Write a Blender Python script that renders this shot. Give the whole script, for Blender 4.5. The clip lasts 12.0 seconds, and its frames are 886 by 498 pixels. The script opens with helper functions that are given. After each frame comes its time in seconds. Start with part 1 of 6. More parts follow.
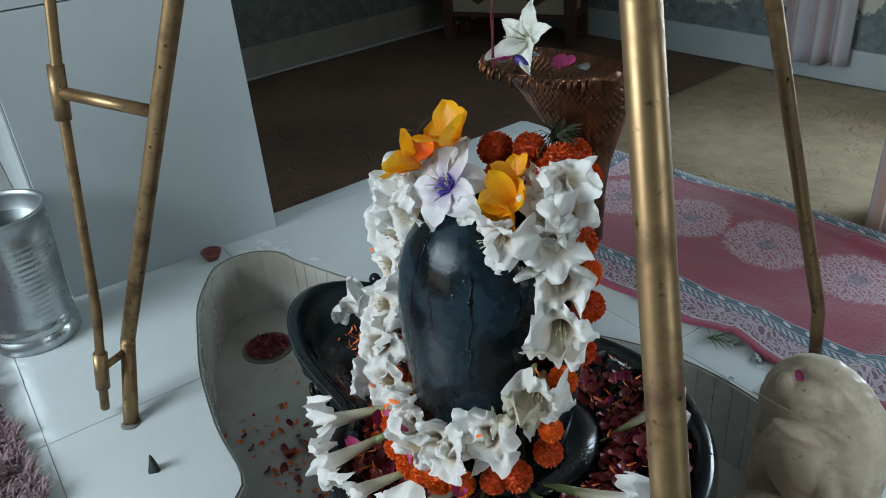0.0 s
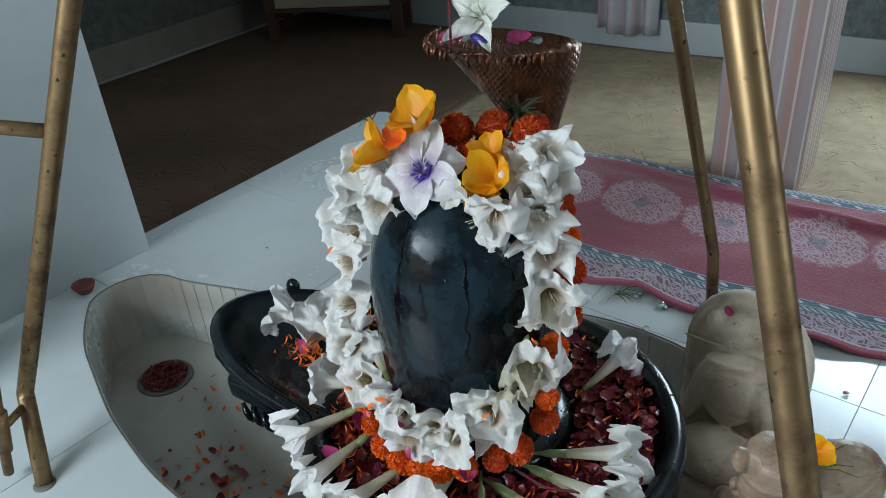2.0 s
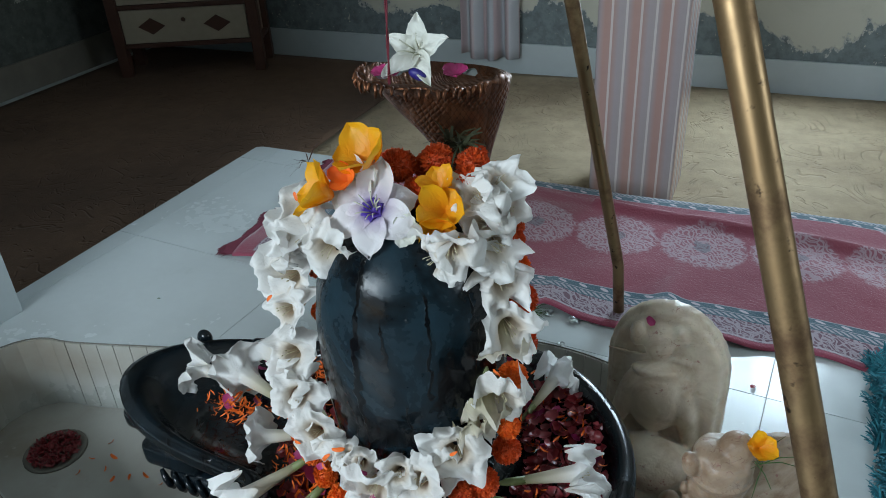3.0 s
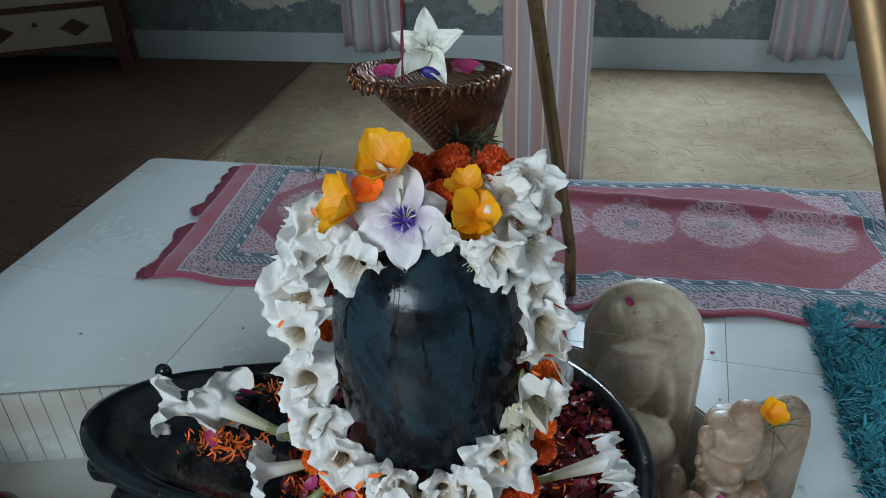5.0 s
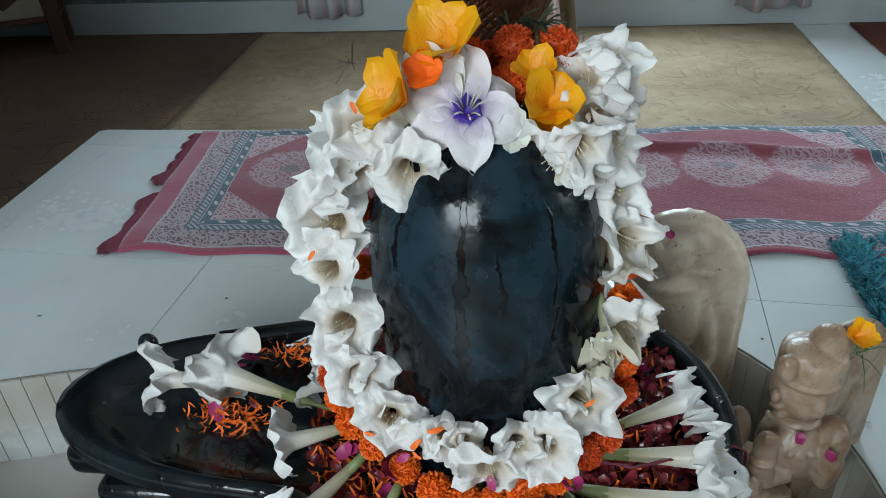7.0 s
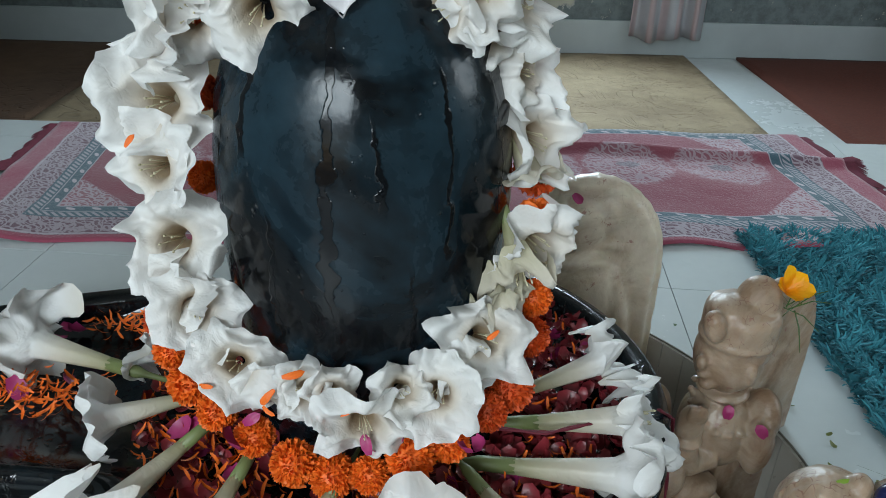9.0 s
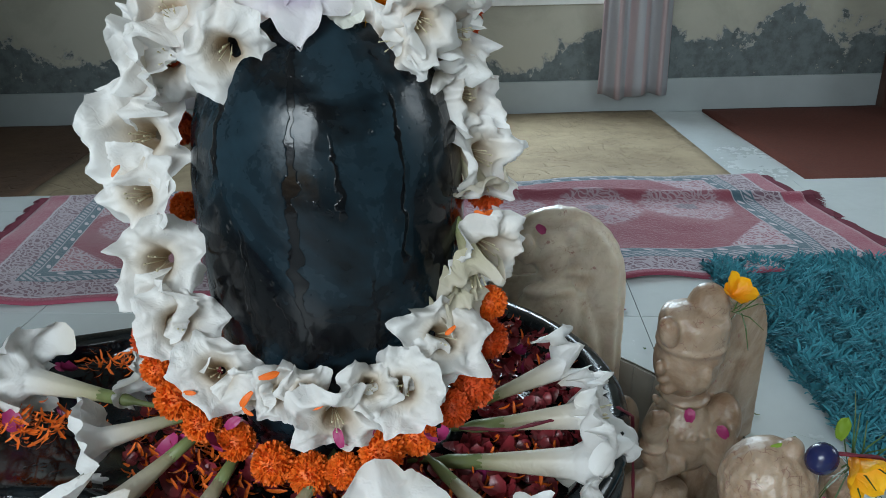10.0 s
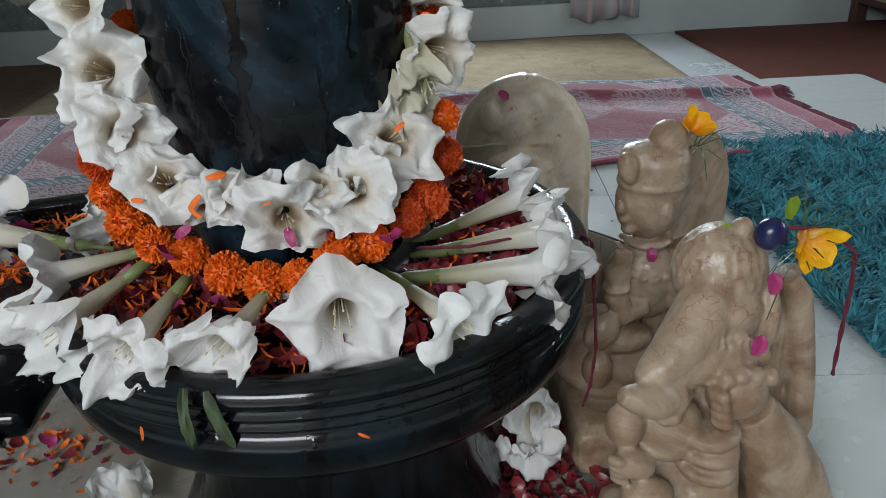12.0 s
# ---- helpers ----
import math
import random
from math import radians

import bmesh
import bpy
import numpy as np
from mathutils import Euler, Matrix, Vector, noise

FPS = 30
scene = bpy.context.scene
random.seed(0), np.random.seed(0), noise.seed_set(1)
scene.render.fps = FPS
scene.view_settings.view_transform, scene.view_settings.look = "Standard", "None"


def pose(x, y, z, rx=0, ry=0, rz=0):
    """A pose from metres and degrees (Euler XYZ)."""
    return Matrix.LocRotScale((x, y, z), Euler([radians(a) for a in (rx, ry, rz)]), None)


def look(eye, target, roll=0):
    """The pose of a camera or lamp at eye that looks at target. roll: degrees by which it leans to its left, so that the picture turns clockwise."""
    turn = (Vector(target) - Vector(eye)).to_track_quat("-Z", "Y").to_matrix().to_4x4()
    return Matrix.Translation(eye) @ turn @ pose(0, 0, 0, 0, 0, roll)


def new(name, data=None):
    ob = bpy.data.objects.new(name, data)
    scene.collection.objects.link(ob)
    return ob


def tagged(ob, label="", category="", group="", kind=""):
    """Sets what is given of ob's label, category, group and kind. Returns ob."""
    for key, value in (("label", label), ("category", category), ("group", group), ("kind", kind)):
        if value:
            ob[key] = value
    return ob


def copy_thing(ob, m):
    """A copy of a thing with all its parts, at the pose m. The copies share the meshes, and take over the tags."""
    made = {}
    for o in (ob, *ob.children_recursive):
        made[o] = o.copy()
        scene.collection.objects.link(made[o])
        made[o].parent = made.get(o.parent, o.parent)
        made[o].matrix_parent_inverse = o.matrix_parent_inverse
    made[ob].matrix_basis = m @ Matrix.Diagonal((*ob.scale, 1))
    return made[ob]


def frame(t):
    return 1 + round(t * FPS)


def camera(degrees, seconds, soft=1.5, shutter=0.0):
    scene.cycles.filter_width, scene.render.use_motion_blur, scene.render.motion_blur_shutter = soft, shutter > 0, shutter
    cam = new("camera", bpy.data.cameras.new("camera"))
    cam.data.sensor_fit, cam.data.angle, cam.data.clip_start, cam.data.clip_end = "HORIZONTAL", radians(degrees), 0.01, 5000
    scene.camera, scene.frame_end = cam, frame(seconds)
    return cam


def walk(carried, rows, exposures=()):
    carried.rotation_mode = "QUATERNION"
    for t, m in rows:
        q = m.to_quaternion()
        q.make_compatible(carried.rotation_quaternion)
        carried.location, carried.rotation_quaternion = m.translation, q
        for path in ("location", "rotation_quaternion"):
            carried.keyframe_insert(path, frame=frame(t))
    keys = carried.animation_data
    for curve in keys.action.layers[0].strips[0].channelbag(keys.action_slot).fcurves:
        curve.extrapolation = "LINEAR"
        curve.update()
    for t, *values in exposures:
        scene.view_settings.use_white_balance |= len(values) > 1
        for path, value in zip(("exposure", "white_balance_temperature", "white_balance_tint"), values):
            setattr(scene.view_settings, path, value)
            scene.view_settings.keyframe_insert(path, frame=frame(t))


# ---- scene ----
cam = camera(60.3, 12.0, soft=0.9)
PATH = [
    (0, (0.752, -0.696, 1.068), (-0.62, 0.37, 0.078), -4.6),
    (0.5, (0.715, -0.763, 1.095), (-0.572, 0.41, 0.111), -3.4),
    (1, (0.683, -0.836, 1.12), (-0.523, 0.426, 0.143), -3.7),
    (1.5, (0.653, -0.853, 1.092), (-0.439, 0.489, 0.089), -3.2),
    (2, (0.599, -0.831, 1.066), (-0.429, 0.539, 0.033), -4.7),
    (2.5, (0.547, -0.838, 1.074), (-0.321, 0.648, 0.056), -3.4),
    (3, (0.487, -0.867, 1.077), (-0.238, 0.707, 0.078), -3.2),
    (3.2, (0.471, -0.879, 1.077), (-0.204, 0.721, 0.084), -2.7),
    (4.8, (0.312, -0.884, 1.083), (-0.169, 0.755, 0.043), -3.6),
    (5, (0.281, -0.884, 1.08), (-0.106, 0.783, 0.045), -2.8),
    (5.5, (0.21, -0.888, 1.086), (-0.047, 0.824, 0.085), -2.2),
    (6, (0.188, -0.866, 1.021), (-0.078, 0.85, 0.028), -2.2),
    (6.5, (0.146, -0.857, 1.0), (-0.082, 0.848, -0.02), -1.6),
    (6.7, (0.129, -0.844, 0.972), (-0.117, 0.826, -0.1), -3.6),
    (8.3, (0.186, -0.714, 0.807), (0.066, 1.022, -0.18), 2.9),
    (8.5, (0.172, -0.719, 0.789), (0.142, 1.018, -0.202), 3.4),
    (9, (0.144, -0.736, 0.721), (0.157, 1.028, -0.222), 1.5),
    (9.5, (0.15, -0.766, 0.696), (0.15, 1.052, -0.137), -0.7),
    (10, (0.174, -0.821, 0.699), (0.208, 1.022, -0.076), -1.2),
    (10.5, (0.2, -0.846, 0.65), (0.307, 1.0, -0.112), -1.1),
    (11, (0.21, -0.865, 0.611), (0.334, 0.967, -0.184), -2.2),
    (11.2, (0.21, -0.867, 0.593), (0.316, 0.953, -0.229), -2.6),
    (11.5, (0.206, -0.87, 0.572), (0.307, 0.945, -0.262), -3.3),
    (12, (0.197, -0.875, 0.564), (0.27, 0.923, -0.308), -2.6),
]
walk(cam, [(t, look(eye, target, roll)) for t, eye, target, roll in PATH],
     exposures=[(0, 0.36, 6650, 10), (3, 0.3, 6500, 10), (5.0, 0.18, 6450, 10), (5.5, 0.42, 6450, 10), (6.5, 0.38, 6650, 10),
                (8.5, 0.3, 6750, 10), (10, 0.26, 6750, 11), (11, 0.16, 6900, 13), (12, 0.1, 7100, 16)])

# ---- world and light ----
world = bpy.data.worlds.new("sky")
scene.world = world
world.use_nodes = True
wn = world.node_tree
sky = wn.nodes.new("ShaderNodeTexSky")
sky.sky_type, sky.sun_disc = "NISHITA", False
sky.sun_elevation, sky.sun_rotation = radians(48), radians(200)
wn.links.new(sky.outputs[0], wn.nodes["Background"].inputs[0])
wn.nodes["Background"].inputs[1].default_value = 0.12


def lamp(name, kind, m, energy, size=(1, 1), color=(1, 1, 1)):
    data = bpy.data.lights.new(name, kind)
    data.energy, data.color = energy, color
    if kind == "AREA":
        data.shape, data.size, data.size_y = "RECTANGLE", size[0], size[1]
    else:
        data.angle = radians(12)
    ob = new(name, data)
    ob.matrix_world = m
    return ob


lamp("sun", "SUN", look((-2, -6, 7), (0, 0, 0)), 1.0, color=(1.0, 0.96, 0.9))
# sky light standing in the doorway and the back window
lamp("doorway_light", "AREA", look((-1.0, -2.95, 1.7), (-0.7, 0, 0.3)), 86, (1.7, 0.95), (0.76, 0.91, 1.0))
lamp("back_window_light", "AREA", look((0.6, 3.13, 1.32), (0.6, 0, 0.9)), 78, (0.82, 1.8), (0.66, 0.86, 1.0))
# added fill from the right, not a window of the room
lamp("side_fill_light", "AREA", look((3.66, 0.2, 1.5), (0.4, -0.1, 0.1)), 23, (1.25, 1.1), (0.78, 0.92, 1.0))


# ---- materials ----
class Mat:
    """A small wrapper to lay out a node material."""

    def __init__(self, name, rough=0.5, metal=0.0):
        self.m = bpy.data.materials.new(name)
        self.m.use_nodes = True
        self.t = self.m.node_tree
        self.b = self.t.nodes["Principled BSDF"]
        self.b.inputs["Roughness"].default_value = rough
        self.b.inputs["Metallic"].default_value = metal

    def n(self, kind, props=None, **ins):
        node = self.t.nodes.new("ShaderNode" + kind)
        for k, v in (props or {}).items():
            setattr(node, k, v)
        for k, v in ins.items():
            key = int(k[1:]) if k[0] == "i" and k[1:].isdigit() else k.replace("_", " ")
            self.put(node.inputs[key], v)
        return node

    def put(self, socket, v):
        if isinstance(v, bpy.types.NodeSocket):
            self.t.links.new(v, socket)
        elif isinstance(v, tuple) and len(v) == 3 and socket.type == "RGBA":
            socket.default_value = (*v, 1)
        else:
            socket.default_value = v

    def math(self, op, a, b=0.0, c=0.0):
        return self.n("Math", {"operation": op}, i0=a, i1=b, i2=c).outputs[0]

    def coords(self, which="Object"):
        return self.n("TexCoord").outputs[which]

    def xyz(self, v):
        s = self.n("SeparateXYZ", i0=v)
        return s.outputs[0], s.outputs[1], s.outputs[2]

    def noise(self, v, scale, detail=4.0, rough=0.55, dist=0.0, out="Fac"):
        return self.n("TexNoise", Vector=v, Scale=scale, Detail=detail, Roughness=rough, Distortion=dist).outputs[out]

    def step(self, x, lo, hi, a=0.0, b=1.0):
        return self.n("MapRange", {"interpolation_type": "SMOOTHSTEP"}, i0=x, i1=lo, i2=hi, i3=a, i4=b).outputs[0]

    def ramp(self, x, *stops):
        r = self.n("ValToRGB", i0=x)
        e = r.color_ramp.elements
        while len(e) < len(stops):
            e.new(0.5)
        for el, (p, c) in zip(e, stops):
            el.position, el.color = p, (*c, 1)
        return r.outputs[0]

    def mix(self, f, a, b, mode="MIX"):
        node = self.n("Mix", {"data_type": "RGBA", "blend_type": mode})
        self.put(node.inputs[0], f)
        self.put(node.inputs[6], a)
        self.put(node.inputs[7], b)
        return node.outputs[2]

    def col(self, c):
        self.put(self.b.inputs["Base Color"], c)
        return self

    def set(self, **k):
        for a, v in k.items():
            self.put(self.b.inputs[a.replace("_", " ")], v)
        return self

    def bump(self, h, strength=0.3, dist=0.01):
        self.t.links.new(self.n("Bump", Strength=strength, Distance=dist, Height=h).outputs[0], self.b.inputs["Normal"])
        return self

    def vary(self, amount):
        """A factor round 1 that differs from object to object."""
        r = self.n("ObjectInfo").outputs["Random"]
        return self.math("MULTIPLY_ADD", r, amount, 1 - amount / 2)


def tile_mat(name, base, dirt, dirty=0.5, rough=0.12):
    m = Mat(name, rough)
    p = m.coords()
    big = m.noise(p, 2.2, 5)
    fine = m.noise(p, 38, 3)
    spots = m.step(m.noise(p, 9, 6, 0.7), 0.6, 0.78)
    c = m.mix(m.math("MULTIPLY", m.step(big, 0.4, 0.75), dirty), base, dirt)
    c = m.mix(m.math("MULTIPLY", spots, 0.35 * dirty), c, tuple(x * 0.6 for x in dirt))
    c = m.mix(0.25, c, m.mix(fine, (0.75, 0.75, 0.75), (1, 1, 1)), "MULTIPLY")
    m.col(c).set(Roughness=m.step(m.math("ADD", big, m.math("MULTIPLY", fine, 0.3)), 0.4, 0.9, rough, rough + 0.22))
    m.bump(m.noise(p, 5, 2), 0.05, 0.01)
    return m.m


def plain(name, base, rough=0.5, metal=0.0, var=0.25, scale=30, bump=0.15, **more):
    m = Mat(name, rough, metal)
    p = m.coords()
    f = m.noise(p, scale, 5)
    c = m.mix(f, tuple(x * (1 - var) for x in base), tuple(min(1, x * (1 + var)) for x in base))
    c = m.mix(m.math("MULTIPLY", m.step(m.noise(p, scale * 0.17, 3), 0.45, 0.75), var), c, tuple(x * 0.7 for x in base))
    m.col(c).set(**more)
    m.bump(f, bump, 0.004)
    return m.m


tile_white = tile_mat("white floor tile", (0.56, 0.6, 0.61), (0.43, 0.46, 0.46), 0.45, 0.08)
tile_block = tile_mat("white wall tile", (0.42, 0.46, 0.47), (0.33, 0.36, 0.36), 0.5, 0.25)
tile_basin = tile_mat("stained basin tile", (0.5, 0.52, 0.5), (0.3, 0.23, 0.16), 0.8, 0.16)
tile_pit = tile_mat("basin floor tile", (0.42, 0.41, 0.38), (0.21, 0.15, 0.1), 0.85, 0.1)
grout = plain("grout", (0.16, 0.15, 0.13), 0.9)
pale_grout = plain("worn grey cement", (0.27, 0.27, 0.25), 0.9)
wood_dark = plain("dark red-brown wood", (0.07, 0.028, 0.018), 0.45, scale=20)
cream = plain("cream laminate", (0.34, 0.29, 0.22), 0.4, var=0.12)
string_red = plain("red thread", (0.13, 0.01, 0.022), 0.8)


def black_stone():
    m = Mat("wet black stone", 0.2)
    p = m.coords()
    x, y, z = m.xyz(p)
    drip = m.n("CombineXYZ", i0=m.math("MULTIPLY", x, 34.0), i1=m.math("MULTIPLY", y, 34.0), i2=m.math("MULTIPLY", z, 4.0)).outputs[0]
    d = m.noise(drip, 1.0, 3, 0.6, 0.6)
    run = m.step(d, 0.56, 0.62)
    fog = m.noise(p, 11, 5, 0.6)
    c = m.mix(m.step(fog, 0.35, 0.7), (0.003, 0.004, 0.005), (0.007, 0.013, 0.018))
    c = m.mix(m.math("MULTIPLY", run, 0.8), c, (0.003, 0.003, 0.004))
    m.col(c).set(Roughness=m.math("ADD", m.step(fog, 0.3, 0.7, 0.1, 0.25), m.math("MULTIPLY", run, -0.06)), IOR=1.45, Specular_IOR_Level=0.5)
    drops = m.step(m.n("TexVoronoi", Vector=p, Scale=90).outputs["Distance"], 0.0, 0.28, 1.0, 0.0)
    keep = m.step(m.noise(p, 16, 2), 0.56, 0.66)
    m.bump(m.math("ADD", m.math("MULTIPLY", run, 0.35), m.math("MULTIPLY", m.math("MULTIPLY", drops, keep), 0.8)), 0.35, 0.003)
    return m.m


stone = black_stone()


def filmed_stone():
    """The upright stone: a dull dried film, washed off where water ran down it."""
    m = Mat("wet black stone with a dried film", 0.2)
    p = m.coords()
    x, y, z = m.xyz(p)
    turn = m.math("ARCTAN2", m.math("ADD", y, 0.092), m.math("SUBTRACT", x, 0.077))
    wob = m.math("ADD", turn, m.math("MULTIPLY_ADD", m.noise(p, 16, 2), 0.3, -0.15))
    wob = m.math("ADD", wob, m.math("MULTIPLY_ADD", m.noise(p, 75, 3), 0.1, -0.05))
    thick = m.math("MULTIPLY_ADD", m.noise(p, 48, 3), 2.2, -0.3)
    run = 0.0
    for at, wide_by, top, low in ((-1.7, 0.034, 0.625, 0.3), (-2.1, 0.026, 0.47, 0.33), (-2.3, 0.03, 0.59, 0.5), (-1.42, 0.016, 0.55, 0.47),
                                  (-0.95, 0.022, 0.585, 0.42), (-1.2, 0.014, 0.43, 0.31), (-2.62, 0.024, 0.54, 0.38), (-0.45, 0.02, 0.6, 0.4), (-1.86, 0.013, 0.41, 0.3)):
        off = m.math("ABSOLUTE", m.math("SUBTRACT", wob, at))
        line = m.step(m.math("SUBTRACT", off, m.math("MULTIPLY", thick, wide_by)), -0.004, 0.006, 1.0, 0.0)
        line = m.math("MULTIPLY", line, m.math("MULTIPLY", m.step(z, low, low + 0.012), m.step(z, top - 0.02, top, 1.0, 0.0)))
        run = m.math("MAXIMUM", run, line)
    patch = m.noise(p, 6.5, 5, 0.62, 0.4)
    film = m.step(patch, 0.43, 0.62)
    film = m.math("MULTIPLY", film, m.math("SUBTRACT", 1.0, run))
    wisp = m.step(m.noise(p, 24, 5, 0.7, 0.8), 0.52, 0.6)
    film = m.math("MULTIPLY", film, m.math("MULTIPLY_ADD", wisp, -0.3, 1.0))
    grain = m.noise(p, 85, 4, 0.65)
    c = m.mix(film, (0.0028, 0.0034, 0.0045), m.mix(grain, (0.006, 0.015, 0.022), (0.014, 0.034, 0.048)))
    m.col(c).set(Roughness=m.math("ADD", m.step(film, 0.0, 1.0, 0.12, 0.33), m.math("MULTIPLY_ADD", grain, 0.14, -0.07)), Specular_IOR_Level=0.22)
    drops = m.step(m.n("TexVoronoi", Vector=p, Scale=75).outputs["Distance"], 0.0, 0.24, 1.0, 0.0)
    keep = m.step(m.noise(p, 18, 2), 0.57, 0.64)
    beads_low = m.math("MULTIPLY", m.step(m.n("TexVoronoi", Vector=p, Scale=130).outputs["Distance"], 0.0, 0.2, 1.0, 0.0), m.step(m.noise(p, 30, 2), 0.55, 0.62))
    lumps = m.math("MULTIPLY", m.noise(p, 14, 4, 0.6), 1.1)
    h = m.math("ADD", m.math("ADD", m.math("MULTIPLY", run, 0.4), m.math("MULTIPLY", grain, 0.16)), m.math("MULTIPLY", m.math("MULTIPLY", drops, keep), 0.9))
    m.bump(m.math("ADD", m.math("ADD", h, lumps), m.math("MULTIPLY", beads_low, 0.5)), 0.45, 0.003)
    return m.m


egg_stone = filmed_stone()


def brass_mat(name, base, dark, rough):
    m = Mat(name, rough, 0.85)
    p = m.coords()
    w = m.noise(p, 14, 6, 0.65)
    s = m.step(m.noise(p, 70, 3), 0.62, 0.72)
    c = m.mix(m.step(w, 0.45, 0.7), base, dark)
    c = m.mix(s, c, tuple(x * 0.25 for x in dark))
    m.col(c).set(Roughness=m.step(w, 0.35, 0.7, rough, rough + 0.25))
    m.bump(w, 0.15, 0.002)
    return m.m


brass = brass_mat("weathered brass paint", (0.27, 0.175, 0.09), (0.12, 0.068, 0.038), 0.36)


def copper_mat():
    m = Mat("embossed copper", 0.4, 0.75)
    p = m.coords()
    x, y, z = m.xyz(p)
    w = m.noise(p, 26, 5)
    bend = m.math("MULTIPLY_ADD", m.noise(p, 16, 2), 0.02, -0.01)
    side = m.math("ADD", m.math("ADD", x, m.math("MULTIPLY", y, 0.7)), bend)
    d1 = m.math("SINE", m.math("MULTIPLY", m.math("ADD", side, m.math("MULTIPLY", z, 0.7)), 330.0))
    d2 = m.math("SINE", m.math("MULTIPLY", m.math("SUBTRACT", side, m.math("MULTIPLY", z, 0.7)), 330.0))
    scales = m.math("MULTIPLY", m.math("ABSOLUTE", d1), m.math("ABSOLUTE", d2))
    rib = m.math("MULTIPLY", m.math("ABSOLUTE", m.math("SINE", m.math("MULTIPLY", side, 210.0))), 0.35)
    zone = m.step(m.noise(p, 11, 2), 0.44, 0.54)
    relief = m.mix(zone, scales, rib)
    c = m.mix(m.step(w, 0.35, 0.68), (0.22, 0.085, 0.04), (0.085, 0.034, 0.018))
    c = m.mix(m.step(scales, 0.0, 0.25, 0.6, 0.0), c, (0.04, 0.016, 0.009))
    m.col(c).set(Roughness=m.step(w, 0.3, 0.7, 0.3, 0.5))
    m.bump(m.math("ADD", relief, m.math("MULTIPLY", w, 1.6)), 0.6, 0.004)
    return m.m


copper = copper_mat()


def marble_mat(name, light, dark, worn_by):
    m = Mat(name, 0.28)
    p = m.coords()
    v = m.noise(p, 11, 6, 0.62, 1.4)
    stain = m.step(m.noise(p, 15, 5, 0.65, 0.6), 0.5, 0.7)
    c = m.mix(m.step(v, 0.35, 0.7), light, dark)
    c = m.mix(m.math("MULTIPLY", stain, worn_by), c, (0.19, 0.095, 0.048))
    red = m.math("MULTIPLY", m.step(m.noise(p, 60, 4, 0.75), 0.6, 0.66), m.step(m.noise(p, 9, 2), 0.54, 0.62))
    c = m.mix(m.math("MULTIPLY", red, 0.7), c, (0.25, 0.05, 0.06))
    crack = m.n("TexVoronoi", {"feature": "DISTANCE_TO_EDGE"}, Vector=m.n("VectorMath", {"operation": "MULTIPLY_ADD"}, i0=m.noise(p, 40, 3, out="Color"), i1=(0.02, 0.02, 0.02), i2=p).outputs[0], Scale=95).outputs["Distance"]
    crack = m.math("MULTIPLY", m.step(crack, 0.0, 0.06, worn_by, 0.0), m.math("MULTIPLY", m.step(m.noise(p, 60, 3), 0.5, 0.58), m.step(m.xyz(p)[2], 0.19, 0.21)))
    c = m.mix(m.math("MULTIPLY", crack, 0.75), c, (0.13, 0.03, 0.028))
    m.col(c).set(Subsurface_Weight=0.16, Subsurface_Scale=0.015, Roughness=m.step(v, 0.3, 0.7, 0.3, 0.58))
    m.b.inputs["Subsurface Radius"].default_value = (1.0, 0.45, 0.22)
    m.bump(m.math("ADD", m.noise(p, 70, 4), m.math("MULTIPLY", m.noise(p, 22, 3), 1.5)), 0.45, 0.004)
    return m.m


# stains are the marble's own; the lowered base tone carries shade on the front idols
marble = marble_mat("stained cream marble with shade in its tone", (0.4, 0.295, 0.215), (0.23, 0.145, 0.09), 0.72)
pale_marble = marble_mat("pale cream marble", (0.64, 0.55, 0.44), (0.5, 0.4, 0.3), 0.3)


def wall_mat(name, high, low, line, reach):
    """Old painted plaster whose paint has flaked off in a ragged zone above the skirting."""
    m = Mat(name, 0.85)
    p = m.coords()
    x, y, z = m.xyz(p)
    n1 = m.noise(p, 2.6, 7, 0.62, 0.3)
    n2 = m.noise(p, 17, 5, 0.7)
    h = m.math("ADD", z, m.math("MULTIPLY_ADD", n1, -reach, m.math("MULTIPLY", n2, -0.09)))
    bare = m.step(h, line - 0.006, line + 0.006, 1.0, 0.0)
    edge = m.math("MULTIPLY", m.step(h, line - 0.022, line - 0.004), bare)
    paint = m.mix(m.step(n1, 0.4, 0.65), high, tuple(c * 0.82 for c in high))
    plast = m.mix(m.step(n2, 0.35, 0.7), low, tuple(c * 0.6 for c in low))
    flake = m.step(m.noise(p, 30, 4, 0.7), 0.63, 0.67)
    plast = m.mix(m.math("MULTIPLY", flake, 0.7), plast, high)
    c = m.mix(bare, paint, plast)
    c = m.mix(m.math("MULTIPLY", edge, 0.5), c, (0.62, 0.6, 0.55))
    m.col(c)
    m.bump(m.math("ADD", m.math("MULTIPLY", bare, -1.0), m.math("MULTIPLY", n2, 0.5)), 0.6, 0.006)
    return m.m


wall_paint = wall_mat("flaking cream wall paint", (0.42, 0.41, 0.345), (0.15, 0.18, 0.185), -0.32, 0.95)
# left wall: damp and flaking, its tones lowered to carry the corner's shade
wall_damp_shaded = wall_mat("damp flaking wall paint with shade in its tones", (0.2, 0.2, 0.17), (0.09, 0.1, 0.09), -0.16, 0.8)
skirt_paint = plain("grey-blue skirting paint", (0.36, 0.4, 0.41), 0.45, var=0.12, scale=9)
# brownish skirting of the left wall, most of its darkness is painted shade
shaded_skirt = plain("brown-grey skirting paint darkened for shade", (0.15, 0.135, 0.11), 0.7, var=0.3, scale=9)
ceiling_paint = plain("old whitewashed ceiling", (0.45, 0.45, 0.42), 0.9, var=0.08)


